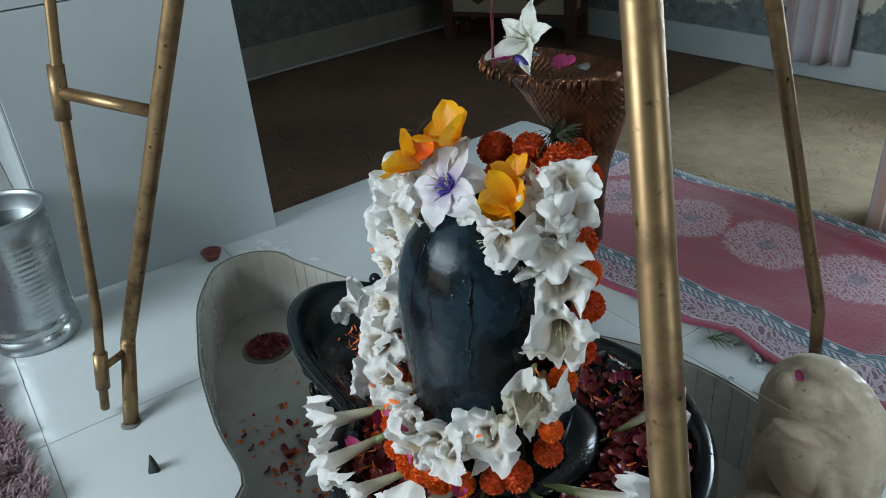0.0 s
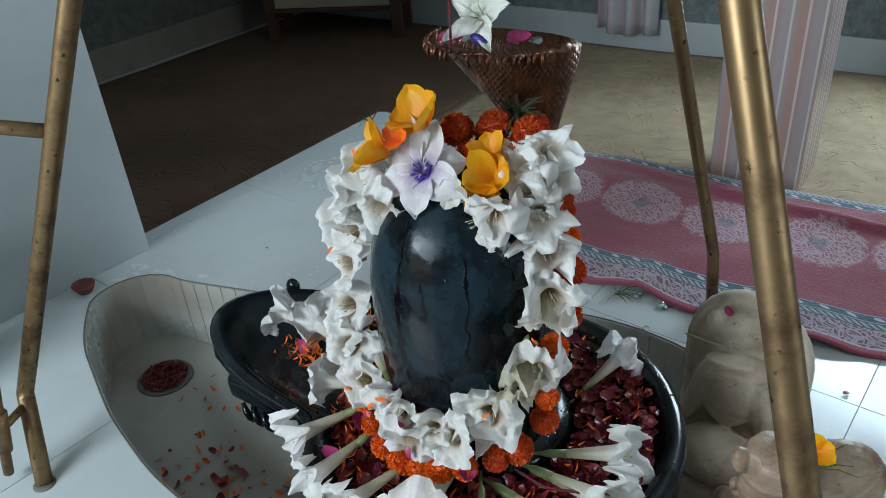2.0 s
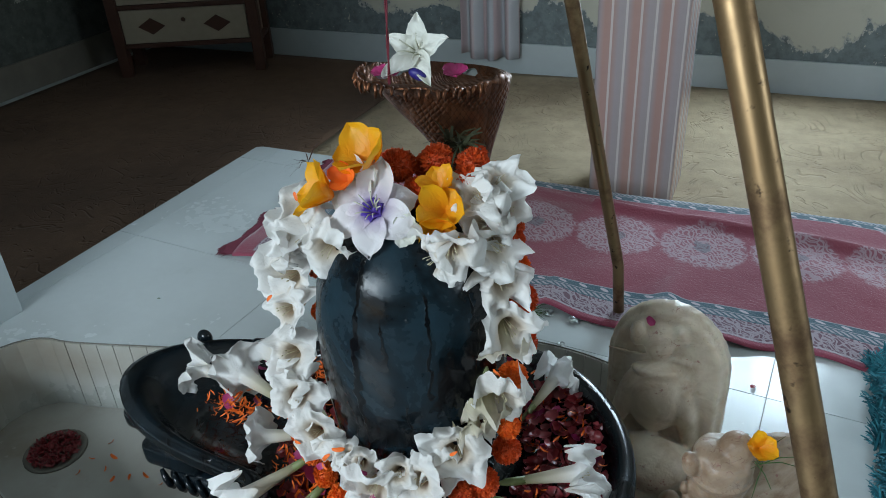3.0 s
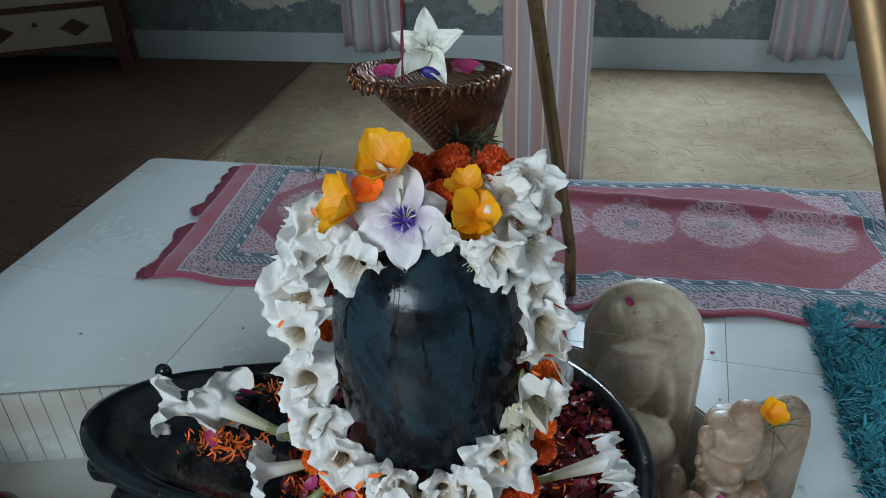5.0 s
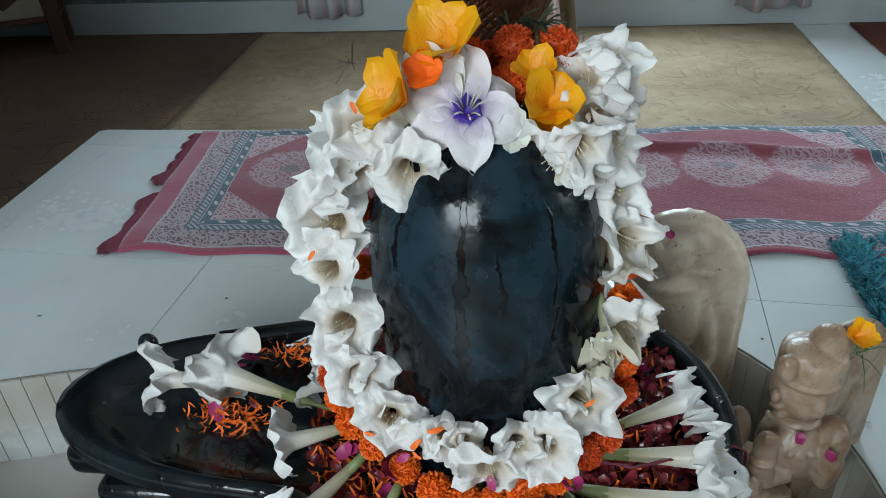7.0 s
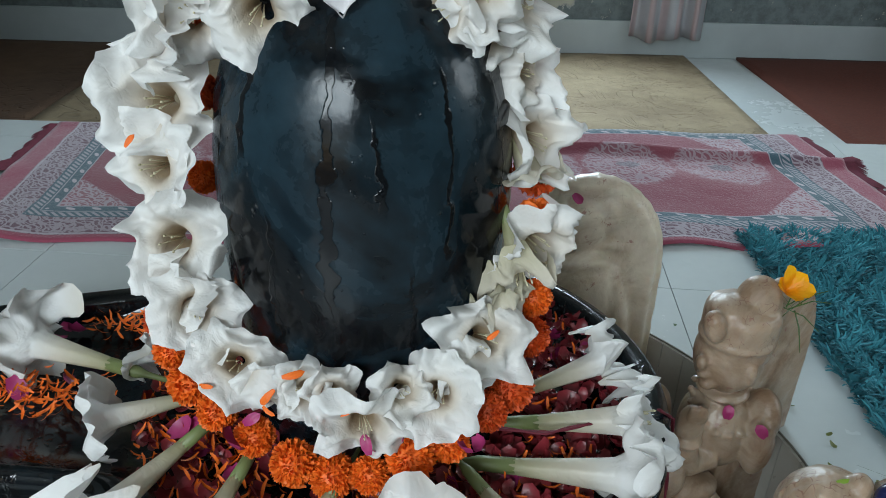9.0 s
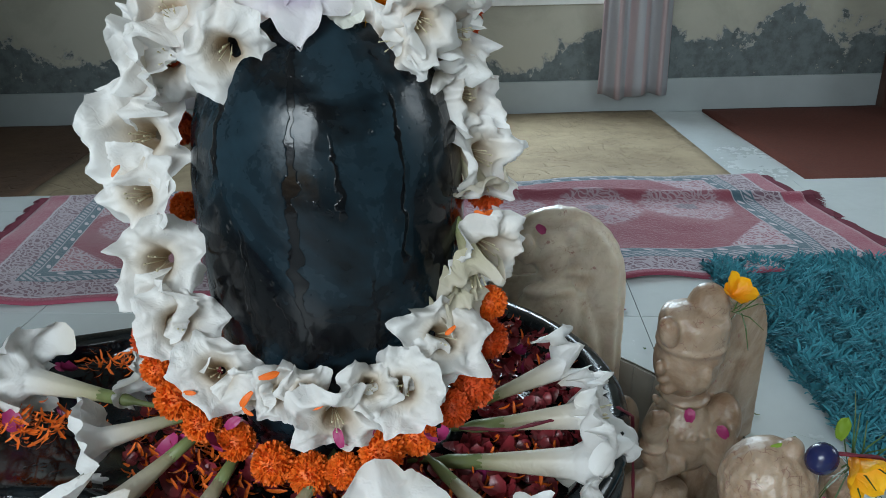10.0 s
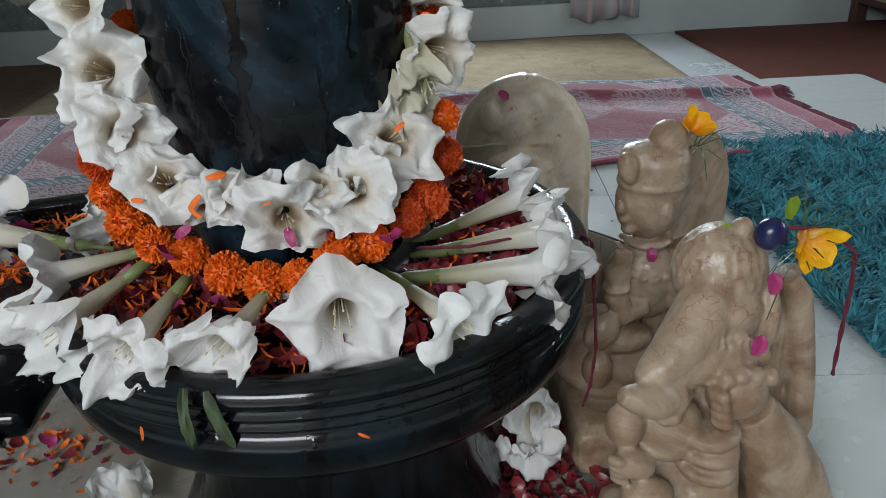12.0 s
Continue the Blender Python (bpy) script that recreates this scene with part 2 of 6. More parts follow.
# ---- building helpers ----
def link(name, bm, material, parent=None, label="", smooth=True):
    me = bpy.data.meshes.new(name)
    bm.to_mesh(me)
    bm.free()
    for x in material if isinstance(material, (list, tuple)) else (material,):
        me.materials.append(x)
    if smooth:
        for f in me.polygons:
            f.use_smooth = True
    ob = new(name, me)
    if parent:
        ob.parent = parent
    if label:
        ob["label"] = label
    return ob


def part(name, bm, material, parent, label="", smooth=True):
    return link(name, bm, material, parent, label, smooth)


def thing(name, label, category, group="", kind="", at=(0, 0, 0)):
    e = new(name)
    e.empty_display_size = 0.05
    e.location = at
    return tagged(e, label, category, group, kind)


def box(lo, hi, bevel=0.0, segments=2):
    bm = bmesh.new()
    m = Matrix.Translation([(a + b) / 2 for a, b in zip(lo, hi)]) @ Matrix.Diagonal([b - a for a, b in zip(lo, hi)] + [1])
    bmesh.ops.create_cube(bm, size=1, matrix=m)
    if bevel:
        bmesh.ops.bevel(bm, geom=bm.edges[:], offset=bevel, segments=segments, affect="EDGES", profile=0.5)
    return bm


def sweep(points, radii, sides=12, close=True):
    """A round tube through points with a radius at each."""
    bm = bmesh.new()
    pts = [Vector(p) for p in points]
    if not isinstance(radii, (list, tuple)):
        radii = [radii] * len(pts)
    rings, up = [], Vector((0.31, 0.83, 0.46)).normalized()
    for i, p in enumerate(pts):
        d = (pts[min(i + 1, len(pts) - 1)] - pts[max(i - 1, 0)]).normalized()
        a = d.cross(up)
        a = a.normalized() if a.length > 1e-4 else d.orthogonal().normalized()
        b = d.cross(a)
        up = a.cross(d)
        rings.append([bm.verts.new(p + (a * math.cos(2 * math.pi * k / sides) + b * math.sin(2 * math.pi * k / sides)) * radii[i]) for k in range(sides)])
    for r, s in zip(rings, rings[1:]):
        for k in range(sides):
            bm.faces.new((r[k], r[(k + 1) % sides], s[(k + 1) % sides], s[k]))
    if close:
        bm.faces.new(rings[0][::-1])
        bm.faces.new(rings[-1])
    bmesh.ops.recalc_face_normals(bm, faces=bm.faces)
    return bm


def lathe(profile, sides=48, at=(0, 0, 0), shape=None):
    """Turns (radius, height) round a vertical axis; shape(angle, r, z) may bend the radius."""
    bm = bmesh.new()
    rings = []
    for r, z in profile:
        ring = []
        for k in range(sides):
            a = 2 * math.pi * k / sides
            rr = shape(a, r, z) if shape else r
            ring.append(bm.verts.new((at[0] + rr * math.cos(a), at[1] + rr * math.sin(a), at[2] + z)))
        rings.append(ring)
    for r, s in zip(rings, rings[1:]):
        for k in range(sides):
            bm.faces.new((r[k], r[(k + 1) % sides], s[(k + 1) % sides], s[k]))
    bm.faces.new(rings[0][::-1])
    bm.faces.new(rings[-1])
    bmesh.ops.recalc_face_normals(bm, faces=bm.faces)
    return bm


def join(*meshes):
    bm = bmesh.new()
    for b in meshes:
        me = bpy.data.meshes.new("tmp")
        b.to_mesh(me)
        b.free()
        bm.from_mesh(me)
        bpy.data.meshes.remove(me)
    return bm


def weighted(ob):
    """Flat faces with softened edges on bevelled blocks."""
    for f in ob.data.polygons:
        f.use_smooth = False
    return ob


# ---- the room ----
FLOOR = -0.17
X0, X1, Y0, Y1, TOP = -3.3, 3.7, -3.0, 2.95, 2.9


def structure(name, bm, material, label="", smooth=False):
    return tagged(link(name, bm, material, None, label, smooth), kind="structure")


structure("floor", join(box((X0 - 0.2, Y0 - 0.2, FLOOR - 0.2), (-1.2, Y1 + 0.2, FLOOR)), box((0.9, Y0 - 0.2, FLOOR - 0.2), (X1 + 0.2, Y1 + 0.2, FLOOR)),
                        box((-1.2, 0.8, FLOOR - 0.2), (0.9, Y1 + 0.2, FLOOR)), box((-1.2, Y0 - 0.2, FLOOR - 0.2), (0.9, -0.9, FLOOR))), tile_white, "pale grey tiled room floor")
structure("ceiling", box((X0 - 0.2, Y0 - 0.2, TOP), (X1 + 0.2, Y1 + 0.2, TOP + 0.15)), ceiling_paint, "whitewashed flat ceiling")
# back wall with its window opening
W = (0.19, 1.01, 0.385, 2.25)
structure("wall_back", join(box((X0 - 0.2, Y1, FLOOR), (W[0], Y1 + 0.2, TOP)), box((W[1], Y1, FLOOR), (X1 + 0.2, Y1 + 0.2, TOP)),
                            box((W[0], Y1, FLOOR), (W[1], Y1 + 0.2, W[2])), box((W[0], Y1, W[3]), (W[1], Y1 + 0.2, TOP))), wall_paint, "cream wall with grey flaking plaster")
structure("wall_left", box((X0 - 0.2, Y0, FLOOR), (X0, Y1, TOP)), wall_damp_shaded, "damp stained wall with flaking paint, colours lowered for shade")
# the right wall's opening is added only to let the fill lamp in
structure("wall_right", join(box((X1, Y0, FLOOR), (X1 + 0.2, -0.45, TOP)), box((X1, 0.85, FLOOR), (X1 + 0.2, Y1, TOP)), box((X1, -0.45, FLOOR), (X1 + 0.2, 0.85, 0.92)), box((X1, -0.45, 2.08), (X1 + 0.2, 0.85, TOP))), wall_paint, "cream wall, unseen, with an opening added for the fill lamp")
structure("wall_front", join(box((X0 - 0.2, Y0 - 0.2, FLOOR), (-1.9, Y0, TOP)), box((-0.1, Y0 - 0.2, FLOOR), (X1 + 0.2, Y0, TOP)),
                             box((-1.9, Y0 - 0.2, 2.2), (-0.1, Y0, TOP))), wall_paint, "cream wall with an open doorway")
structure("baseboard_back", box((X0, Y1 - 0.018, FLOOR), (X1, Y1, -0.004), 0.004), skirt_paint, "smooth grey-blue painted skirting band")
structure("baseboard_left", box((X0, Y0, FLOOR), (X0 + 0.018, Y1 - 0.018, 0.0), 0.004), shaded_skirt, "brown-grey skirting band, its paint darkened for shade")

# window set in the back wall
win = tagged(new("window_1"), "tall window with dark frame and white sill in the flaking wall", "window", kind="structure")
for lo, hi in (((W[0], Y1 + 0.05, W[2]), (W[0] + 0.05, Y1 + 0.1, W[3])), ((W[1] - 0.05, Y1 + 0.05, W[2]), (W[1], Y1 + 0.1, W[3])),
               ((W[0] + 0.05, Y1 + 0.05, W[2]), (W[1] - 0.05, Y1 + 0.1, W[2] + 0.05)), ((W[0] + 0.05, Y1 + 0.05, W[3] - 0.05), (W[1] - 0.05, Y1 + 0.1, W[3])),
               ((0.575, Y1 + 0.055, W[2] + 0.05), (0.615, Y1 + 0.095, W[3] - 0.05)), ((W[0] + 0.05, Y1 + 0.055, 1.3), (W[1] - 0.05, Y1 + 0.095, 1.34))):
    part("window_frame", box(lo, hi, 0.004), wood_dark, win, smooth=False)


white_gloss = plain("white gloss paint", (0.72, 0.73, 0.72), 0.3, var=0.08)
part("window_sill", box((W[0] - 0.03, Y1 - 0.02, W[2] - 0.03), (W[1] + 0.03, Y1 + 0.05, W[2]), 0.004), white_gloss, win, "white painted sill", False)
for x in (W[0] - 0.03, W[1]):
    part("window_trim", box((x, Y1 - 0.012, W[2]), (x + 0.03, Y1 - 0.002, W[3]), 0.003), white_gloss, win, "white painted trim", False)


# ---- platform with its sunken basin ----
def basin_outline():
    """A round bowl round the shrine stone with a channel that runs to the drain."""
    cx, cy, r = 0.1, -0.04, 0.545
    pts = []
    for k in range(57):
        a = radians(-143 + k * 289 / 56)
        pts.append((cx + r * math.cos(a), cy + r * math.sin(a)))
    pts += [(-0.46, 0.24), (-0.6, 0.225), (-0.75, 0.19), (-0.87, 0.155), (-0.97, 0.13)]
    for k in range(11):
        a = radians(80 + k * 135 / 10)
        pts.append((-1.01 + 0.12 * math.cos(a) - 0.01, 0.0 + 0.125 * math.sin(a)))
    pts += [(-0.98, -0.18), (-0.85, -0.235), (-0.72, -0.29), (-0.6, -0.325), (-0.48, -0.355)]
    return pts


def smooth_loop(pts, times=2):
    for _ in range(times):
        q = []
        for a, b in zip(pts, pts[1:] + pts[:1]):
            q += [(a[0] * 0.75 + b[0] * 0.25, a[1] * 0.75 + b[1] * 0.25), (a[0] * 0.25 + b[0] * 0.75, a[1] * 0.25 + b[1] * 0.75)]
        pts = q
    return pts


def resample(pts, step):
    out, loop = [], pts + pts[:1]
    lens = [0]
    for a, b in zip(loop, loop[1:]):
        lens.append(lens[-1] + math.dist(a, b))
    n = round(lens[-1] / step)
    i = 0
    for k in range(n):
        s = lens[-1] * k / n
        while lens[i + 1] < s:
            i += 1
        f = (s - lens[i]) / (lens[i + 1] - lens[i])
        out.append((loop[i][0] + f * (loop[i + 1][0] - loop[i][0]), loop[i][1] + f * (loop[i + 1][1] - loop[i][1])))
    return out


BASIN = resample(smooth_loop(basin_outline()), 0.03)
PIT = -0.2
platform = tagged(new("platform"), "low platform of large pale grey glossy tiles", "platform", kind="structure")
SLAB = [(-1.36, -2.2), (1.56, -2.2), (1.535, 1.275), (1.52, 1.29), (-1.25, 1.33), (-1.275, 1.318)]


def ring_sheet(outer, hole, z):
    bm = bmesh.new()
    edges = []
    for loop in (outer, hole):
        vs = [bm.verts.new((x, y, z)) for x, y in loop]
        edges += [bm.edges.new((a, b)) for a, b in zip(vs, vs[1:] + vs[:1])]
    bmesh.ops.triangle_fill(bm, use_beauty=True, use_dissolve=False, edges=edges)
    return bm


def skirt(bm, z):
    """Gives a sheet sides down to z."""
    rim = [e for e in bm.edges if e.is_boundary]
    made = bmesh.ops.extrude_edge_only(bm, edges=rim)
    for v in made["geom"]:
        if isinstance(v, bmesh.types.BMVert):
            v.co.z = z
    bmesh.ops.recalc_face_normals(bm, faces=bm.faces)
    return bm


part("bed", skirt(ring_sheet(SLAB, BASIN, -0.004), FLOOR), pale_grout, platform, "dark cement bed under the tiles", smooth=False)
sheet = ring_sheet(SLAB, BASIN, 0.0)
TURN = radians(-4.3)
EX, EY = Vector((math.cos(TURN), math.sin(TURN), 0)), Vector((-math.sin(TURN), math.cos(TURN), 0))
XS, YS, GAP = (-1.86, -1.26, -0.66, -0.06, 0.54, 1.14), (-1.88, -1.28, -0.68, -0.08, 0.52, 1.12), 0.0009
for axis, cuts in ((EX, XS), (EY, YS)):
    for c in cuts:
        for g in (-GAP, GAP):
            bmesh.ops.bisect_plane(sheet, geom=sheet.verts[:] + sheet.edges[:] + sheet.faces[:], plane_co=axis * (c + g), plane_no=axis)
cells = {}
for f in sheet.faces:
    c = f.calc_center_median()
    cu, cv = c.dot(EX), c.dot(EY)
    if min(abs(cu - v) for v in XS) < GAP or min(abs(cv - v) for v in YS) < GAP:
        continue
    cells.setdefault((sum(cu > v for v in XS), sum(cv > v for v in YS)), []).append([v.co.copy() for v in f.verts])
for key in sorted(cells):
    bm = bmesh.new()
    for poly in cells[key]:
        bm.faces.new([bm.verts.new(v) for v in poly])
    bmesh.ops.remove_doubles(bm, verts=bm.verts, dist=1e-5)
    part("tile", skirt(bm, -0.006), tile_white, platform, smooth=False)
sheet.free()

basin = tagged(new("basin"), "sunken tiled basin with stained narrow wall tiles", "basin", kind="structure")
bm = bmesh.new()
bm.faces.new([bm.verts.new((x, y, PIT)) for x, y in BASIN])
bmesh.ops.triangulate(bm, faces=bm.faces)
part("basin_floor", bm, tile_pit, basin, smooth=False)
# backing and narrow upright wall tiles
bm = bmesh.new()
lo = [bm.verts.new((x, y, PIT)) for x, y in BASIN]
hi = [bm.verts.new((x, y, -0.005)) for x, y in BASIN]
for k in range(len(BASIN)):
    bm.faces.new((lo[k], lo[(k + 1) % len(lo)], hi[(k + 1) % len(lo)], hi[k]))
part("wall_backing", bm, grout, basin, smooth=False)
for z, r in ((PIT + 0.001, 0.0022), (0.0005, 0.0016)):
    loop = [(x, y, z) for x, y in BASIN]
    part("joint", sweep(loop + loop[:1], r, 6), grout, basin, "dark dirty joint line")
STRIPS = resample(BASIN, 0.043)
for a, b in zip(STRIPS, STRIPS[1:] + STRIPS[:1]):
    d = Vector((b[0] - a[0], b[1] - a[1], 0))
    n = Vector((-d.y, d.x, 0)).normalized() * 0.005
    p, q = Vector((*a, 0)) + d * 0.02, Vector((*b, 0)) - d * 0.02
    bm = bmesh.new()
    quad = [bm.verts.new((*(v + off).xy, z)) for z in (PIT, -0.001) for v, off in ((p, n * -0.1), (q, n * -0.1), (q, n), (p, n))]
    for f in ((0, 1, 5, 4), (1, 2, 6, 5), (2, 3, 7, 6), (3, 0, 4, 7), (4, 5, 6, 7)):
        bm.faces.new([quad[i] for i in f])
    bmesh.ops.recalc_face_normals(bm, faces=bm.faces)
    part("wall_tile", bm, tile_basin, basin, smooth=False)

# ---- white tiled partition ----
blk = tagged(new("wall_partition"), "white tile-clad partition wall beside the platform", "wall", kind="structure")
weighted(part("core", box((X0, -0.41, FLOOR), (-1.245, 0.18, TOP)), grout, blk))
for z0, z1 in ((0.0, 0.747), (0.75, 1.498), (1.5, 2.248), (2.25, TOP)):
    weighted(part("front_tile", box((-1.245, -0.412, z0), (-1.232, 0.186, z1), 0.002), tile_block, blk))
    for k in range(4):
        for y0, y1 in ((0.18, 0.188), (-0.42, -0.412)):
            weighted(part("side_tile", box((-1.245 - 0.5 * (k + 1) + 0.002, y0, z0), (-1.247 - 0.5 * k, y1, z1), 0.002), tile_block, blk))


corner = Matrix.Translation((-1.207, 0.19, 0))
blk.matrix_basis = corner @ pose(0, 0, 0, 0, 0, -5.2) @ Matrix.Translation((1.232, -0.188, 0))


# ---- pillar ----
def striped_mat():
    m = Mat("pink striped pillar tile", 0.25)
    p = m.coords()
    x, y, z = m.xyz(p)
    s = m.math("ADD", x, y)
    big = m.math("FRACT", m.math("DIVIDE", s, 0.092))
    c = m.ramp(big, (0.0, (0.42, 0.26, 0.23)), (0.3, (0.40, 0.26, 0.24)), (0.5, (0.37, 0.32, 0.33)), (0.8, (0.36, 0.31, 0.32)), (1.0, (0.42, 0.26, 0.23)))
    line = m.math("FRACT", m.math("DIVIDE", s, 0.046))
    w = m.math("MULTIPLY", m.step(line, 0.40, 0.44), m.step(line, 0.56, 0.60, 1.0, 0.0))
    c = m.mix(m.math("MULTIPLY", w, 0.85), c, (0.6, 0.54, 0.52))
    c = m.mix(0.3, c, m.mix(m.noise(p, 45, 4), (0.7, 0.7, 0.7), (1, 1, 1)), "MULTIPLY")
    m.col(c)
    m.bump(m.math("SUBTRACT", m.noise(p, 60, 3), w), 0.12, 0.002)
    return m.m


pillar_mat = striped_mat()
pil = thing("pillar", "square pillar clad in pink and grey striped tile", "pillar")
for z0, z1 in ((FLOOR, 0.82), (0.823, 1.82), (1.823, TOP)):
    weighted(part("cladding", box((-0.062, 1.6, z0), (0.225, 1.88, z1), 0.012, 3), pillar_mat, pil))


# ---- floor mats and rugs ----
def beige_mat(name, light, dark, line):
    m = Mat(name, 0.95)
    p = m.coords()
    n = m.noise(p, 1.5, 4)
    g = m.noise(p, 3.4, 2.0, 0.5, 1.6)
    lines = m.math("ABSOLUTE", m.math("SUBTRACT", m.math("FRACT", m.math("MULTIPLY", g, 11.0)), 0.5))
    gaps = m.math("MULTIPLY", m.step(m.noise(p, 8.0, 3), 0.43, 0.49), m.step(m.noise(p, 1.6, 2), 0.36, 0.46))
    cut = m.math("MULTIPLY", m.step(lines, 0.0, 0.13, 1.0, 0.0), gaps)
    fine = m.noise(p, 240, 3)
    c = m.mix(m.step(n, 0.35, 0.7), light, dark)
    c = m.mix(m.math("MULTIPLY", cut, 0.17), c, line)
    c = m.mix(0.5, c, m.mix(m.step(m.noise(p, 14, 5, 0.65), 0.35, 0.65), (0.72, 0.7, 0.68), (1.05, 1.04, 1.0)), "MULTIPLY")
    c = m.mix(0.4, c, m.mix(fine, (0.6, 0.6, 0.6), (1, 1, 1)), "MULTIPLY")
    m.col(c)
    m.bump(m.math("ADD", m.math("MULTIPLY", cut, -1.0), m.math("MULTIPLY", fine, 0.4)), 0.7, 0.006)
    return m.m


beige = beige_mat("embossed beige carpet", (0.42, 0.325, 0.215), (0.28, 0.21, 0.135), (0.11, 0.075, 0.045))
# brown hue is the carpet's; much of the depth stands in for the partition's shadow
shaded_brown_mat = beige_mat("embossed brown carpet with shade in its tone", (0.145, 0.082, 0.05), (0.085, 0.046, 0.028), (0.036, 0.02, 0.013))
maroon = plain("maroon carpet", (0.10, 0.022, 0.012), 0.95, var=0.35, scale=90, bump=0.5)


def mat_sheet(name, lo, hi, material, label, seed):
    bm = bmesh.new()
    nx, ny = int((hi[0] - lo[0]) / 0.05), int((hi[1] - lo[1]) / 0.05)
    grid = [[bm.verts.new((lo[0] + (hi[0] - lo[0]) * i / nx, lo[1] + (hi[1] - lo[1]) * j / ny,
                           FLOOR + 0.012 + 0.004 * noise.noise((i * 0.11, j * 0.11, seed)))) for i in range(nx + 1)] for j in range(ny + 1)]
    for a, b in zip(grid, grid[1:]):
        for i in range(nx):
            bm.faces.new((a[i], a[i + 1], b[i + 1], b[i]))
    return tagged(link(name, skirt(bm, FLOOR), material), label, "carpet")


mat_sheet("floor_carpet", (-3.2, 0.2), (-1.279, 2.925), shaded_brown_mat, "brown carpet with embossed floral scrolls, darkened for shade", 1)
mat_sheet("floor_carpet", (-1.272, 1.34), (1.297, 2.925), beige, "beige carpet with embossed floral scrolls", 2)
mat_sheet("maroon_carpet", (1.549, 1.5), (3.3, 2.92), maroon, "plain dark maroon carpet on the floor", 4)

# ---- black shrine stone: the round base with its spout, and the upright stone ----
BC = Vector((0.09, -0.062, 0))
AX = Vector((0.077, -0.092, 0))


def base_shape(a, r, z):
    """Round base that runs out into a spout towards the drain."""
    d = (a - math.pi * 1.0 + math.pi) % (2 * math.pi) - math.pi
    if r < 0.17:
        return r
    k = max(0.0, 1 - abs(d) / 0.62)
    k = k * k * (3 - 2 * k)
    h = min(1.0, max(0.0, (z - 0.135) / 0.035))
    if 0.13 < z < 0.196 and r > 0.29:
        r += (0.306 - r) * min(1.0, k * 4)
    return r * (1 + 1.08 * k * h * h * (3 - 2 * h))


plinth = thing("yoni_base", "polished black stone base with a raised rim and spout, wet", "stone base")
prof = [(0.15, PIT), (0.215, PIT), (0.22, PIT + 0.03), (0.205, PIT + 0.06), (0.185, PIT + 0.13), (0.185, 0.0), (0.2, 0.04), (0.235, 0.066),
        (0.262, 0.076), (0.285, 0.09), (0.298, 0.106), (0.303, 0.124), (0.304, 0.14), (0.301, 0.149), (0.297, 0.152), (0.302, 0.155), (0.304, 0.16), (0.299, 0.164), (0.303, 0.167),
        (0.305, 0.172), (0.3, 0.176), (0.304, 0.179), (0.307, 0.186), (0.305, 0.194), (0.298, 0.2),
        (0.285, 0.202), (0.276, 0.197), (0.268, 0.186), (0.26, 0.176), (0.2, 0.172), (0.14, 0.172), (0.132, 0.19), (0.125, 0.205), (0.1, 0.21)]
part("base", lathe(prof, 160, BC, base_shape), stone, plinth)
lin_prof = [(0.108, 0.2), (0.116, 0.25), (0.125, 0.32), (0.131, 0.39), (0.1325, 0.44), (0.131, 0.49), (0.124, 0.537), (0.111, 0.577), (0.091, 0.608), (0.064, 0.631), (0.034, 0.643), (0.012, 0.646)]
lingam = tagged(link("shiva_lingam", lathe(lin_prof, 96, AX), egg_stone), "smooth upright egg-shaped black stone, wet with drip marks", "sacred stone")

# ---- brass stand over the stone ----
stand = thing("brass_stand", "tall three-legged stand of worn brass-painted tube", "stand")


def leg(foot, bend, high, r=0.0165):
    f, b, top = Vector(foot), Vector(bend), Vector(high)
    pts = [f, f.lerp(b, 0.8), b + (f - b) * 0.06, b, b + (top - b) * 0.015] + [b.lerp(top, t) for t in (0.04, 0.3, 0.6, 1.0)]
    return part("leg", sweep(pts, r, 20), brass, stand)


leg((0.735, -0.493, 0), (0.722, -0.484, 0.15), (0.161, -0.083, 1.825), 0.0135)
leg((0.234, 0.672, 0), (0.228, 0.651, 0.15), (0.022, 0.108, 1.825), 0.013)
leg((-0.647, -0.475, 0), (-0.733, -0.412, 0.14), (-0.023, -0.034, 1.825), 0.0155)
part("side_rod", sweep([(-0.712, -0.502, 0.02), (-0.70, -0.49, 0.1), (-0.688, -0.46, 0.25), (-0.683, -0.397, 0.693), (-0.66, -0.33, 1.05), (-0.64, -0.29, 1.3)], 0.0095, 14), brass, stand)
part("sleeve", sweep([(-0.705, -0.493, 0.075), (-0.695, -0.478, 0.16)], 0.0145, 14), brass, stand)
part("sleeve", sweep([(-0.684, -0.405, 0.645), (-0.682, -0.39, 0.74)], 0.0145, 14), brass, stand)
part("crossbar", sweep([(-0.70, -0.486, 0.12), (-0.72, -0.425, 0.125)], 0.008, 12), brass, stand)
part("crossbar", sweep([(-0.683, -0.397, 0.693), (-0.512, -0.294, 0.665)], 0.0115, 14), brass, stand)
for x, y in ((0.735, -0.493), (0.234, 0.672), (-0.647, -0.475)):
    part("foot_collar", lathe([(0.012, 0.0), (0.0205, 0.0), (0.0205, 0.0015), (0.012, 0.002)], 20, (x, y, 0)), grout, stand, "dark worn hole round the foot")
ring = bmesh.new()
bmesh.ops.create_circle(ring, segments=8, radius=0.012, matrix=pose(0.1, 0, 0, 90, 0, 0))
bmesh.ops.spin(ring, geom=ring.verts[:] + ring.edges[:], cent=(0, 0, 0), axis=(0, 0, 1), angle=2 * math.pi, steps=32, use_merge=True)
bmesh.ops.transform(ring, matrix=Matrix.Translation((0.06, 0, 1.82)), verts=ring.verts)
part("ring", ring, brass, stand)

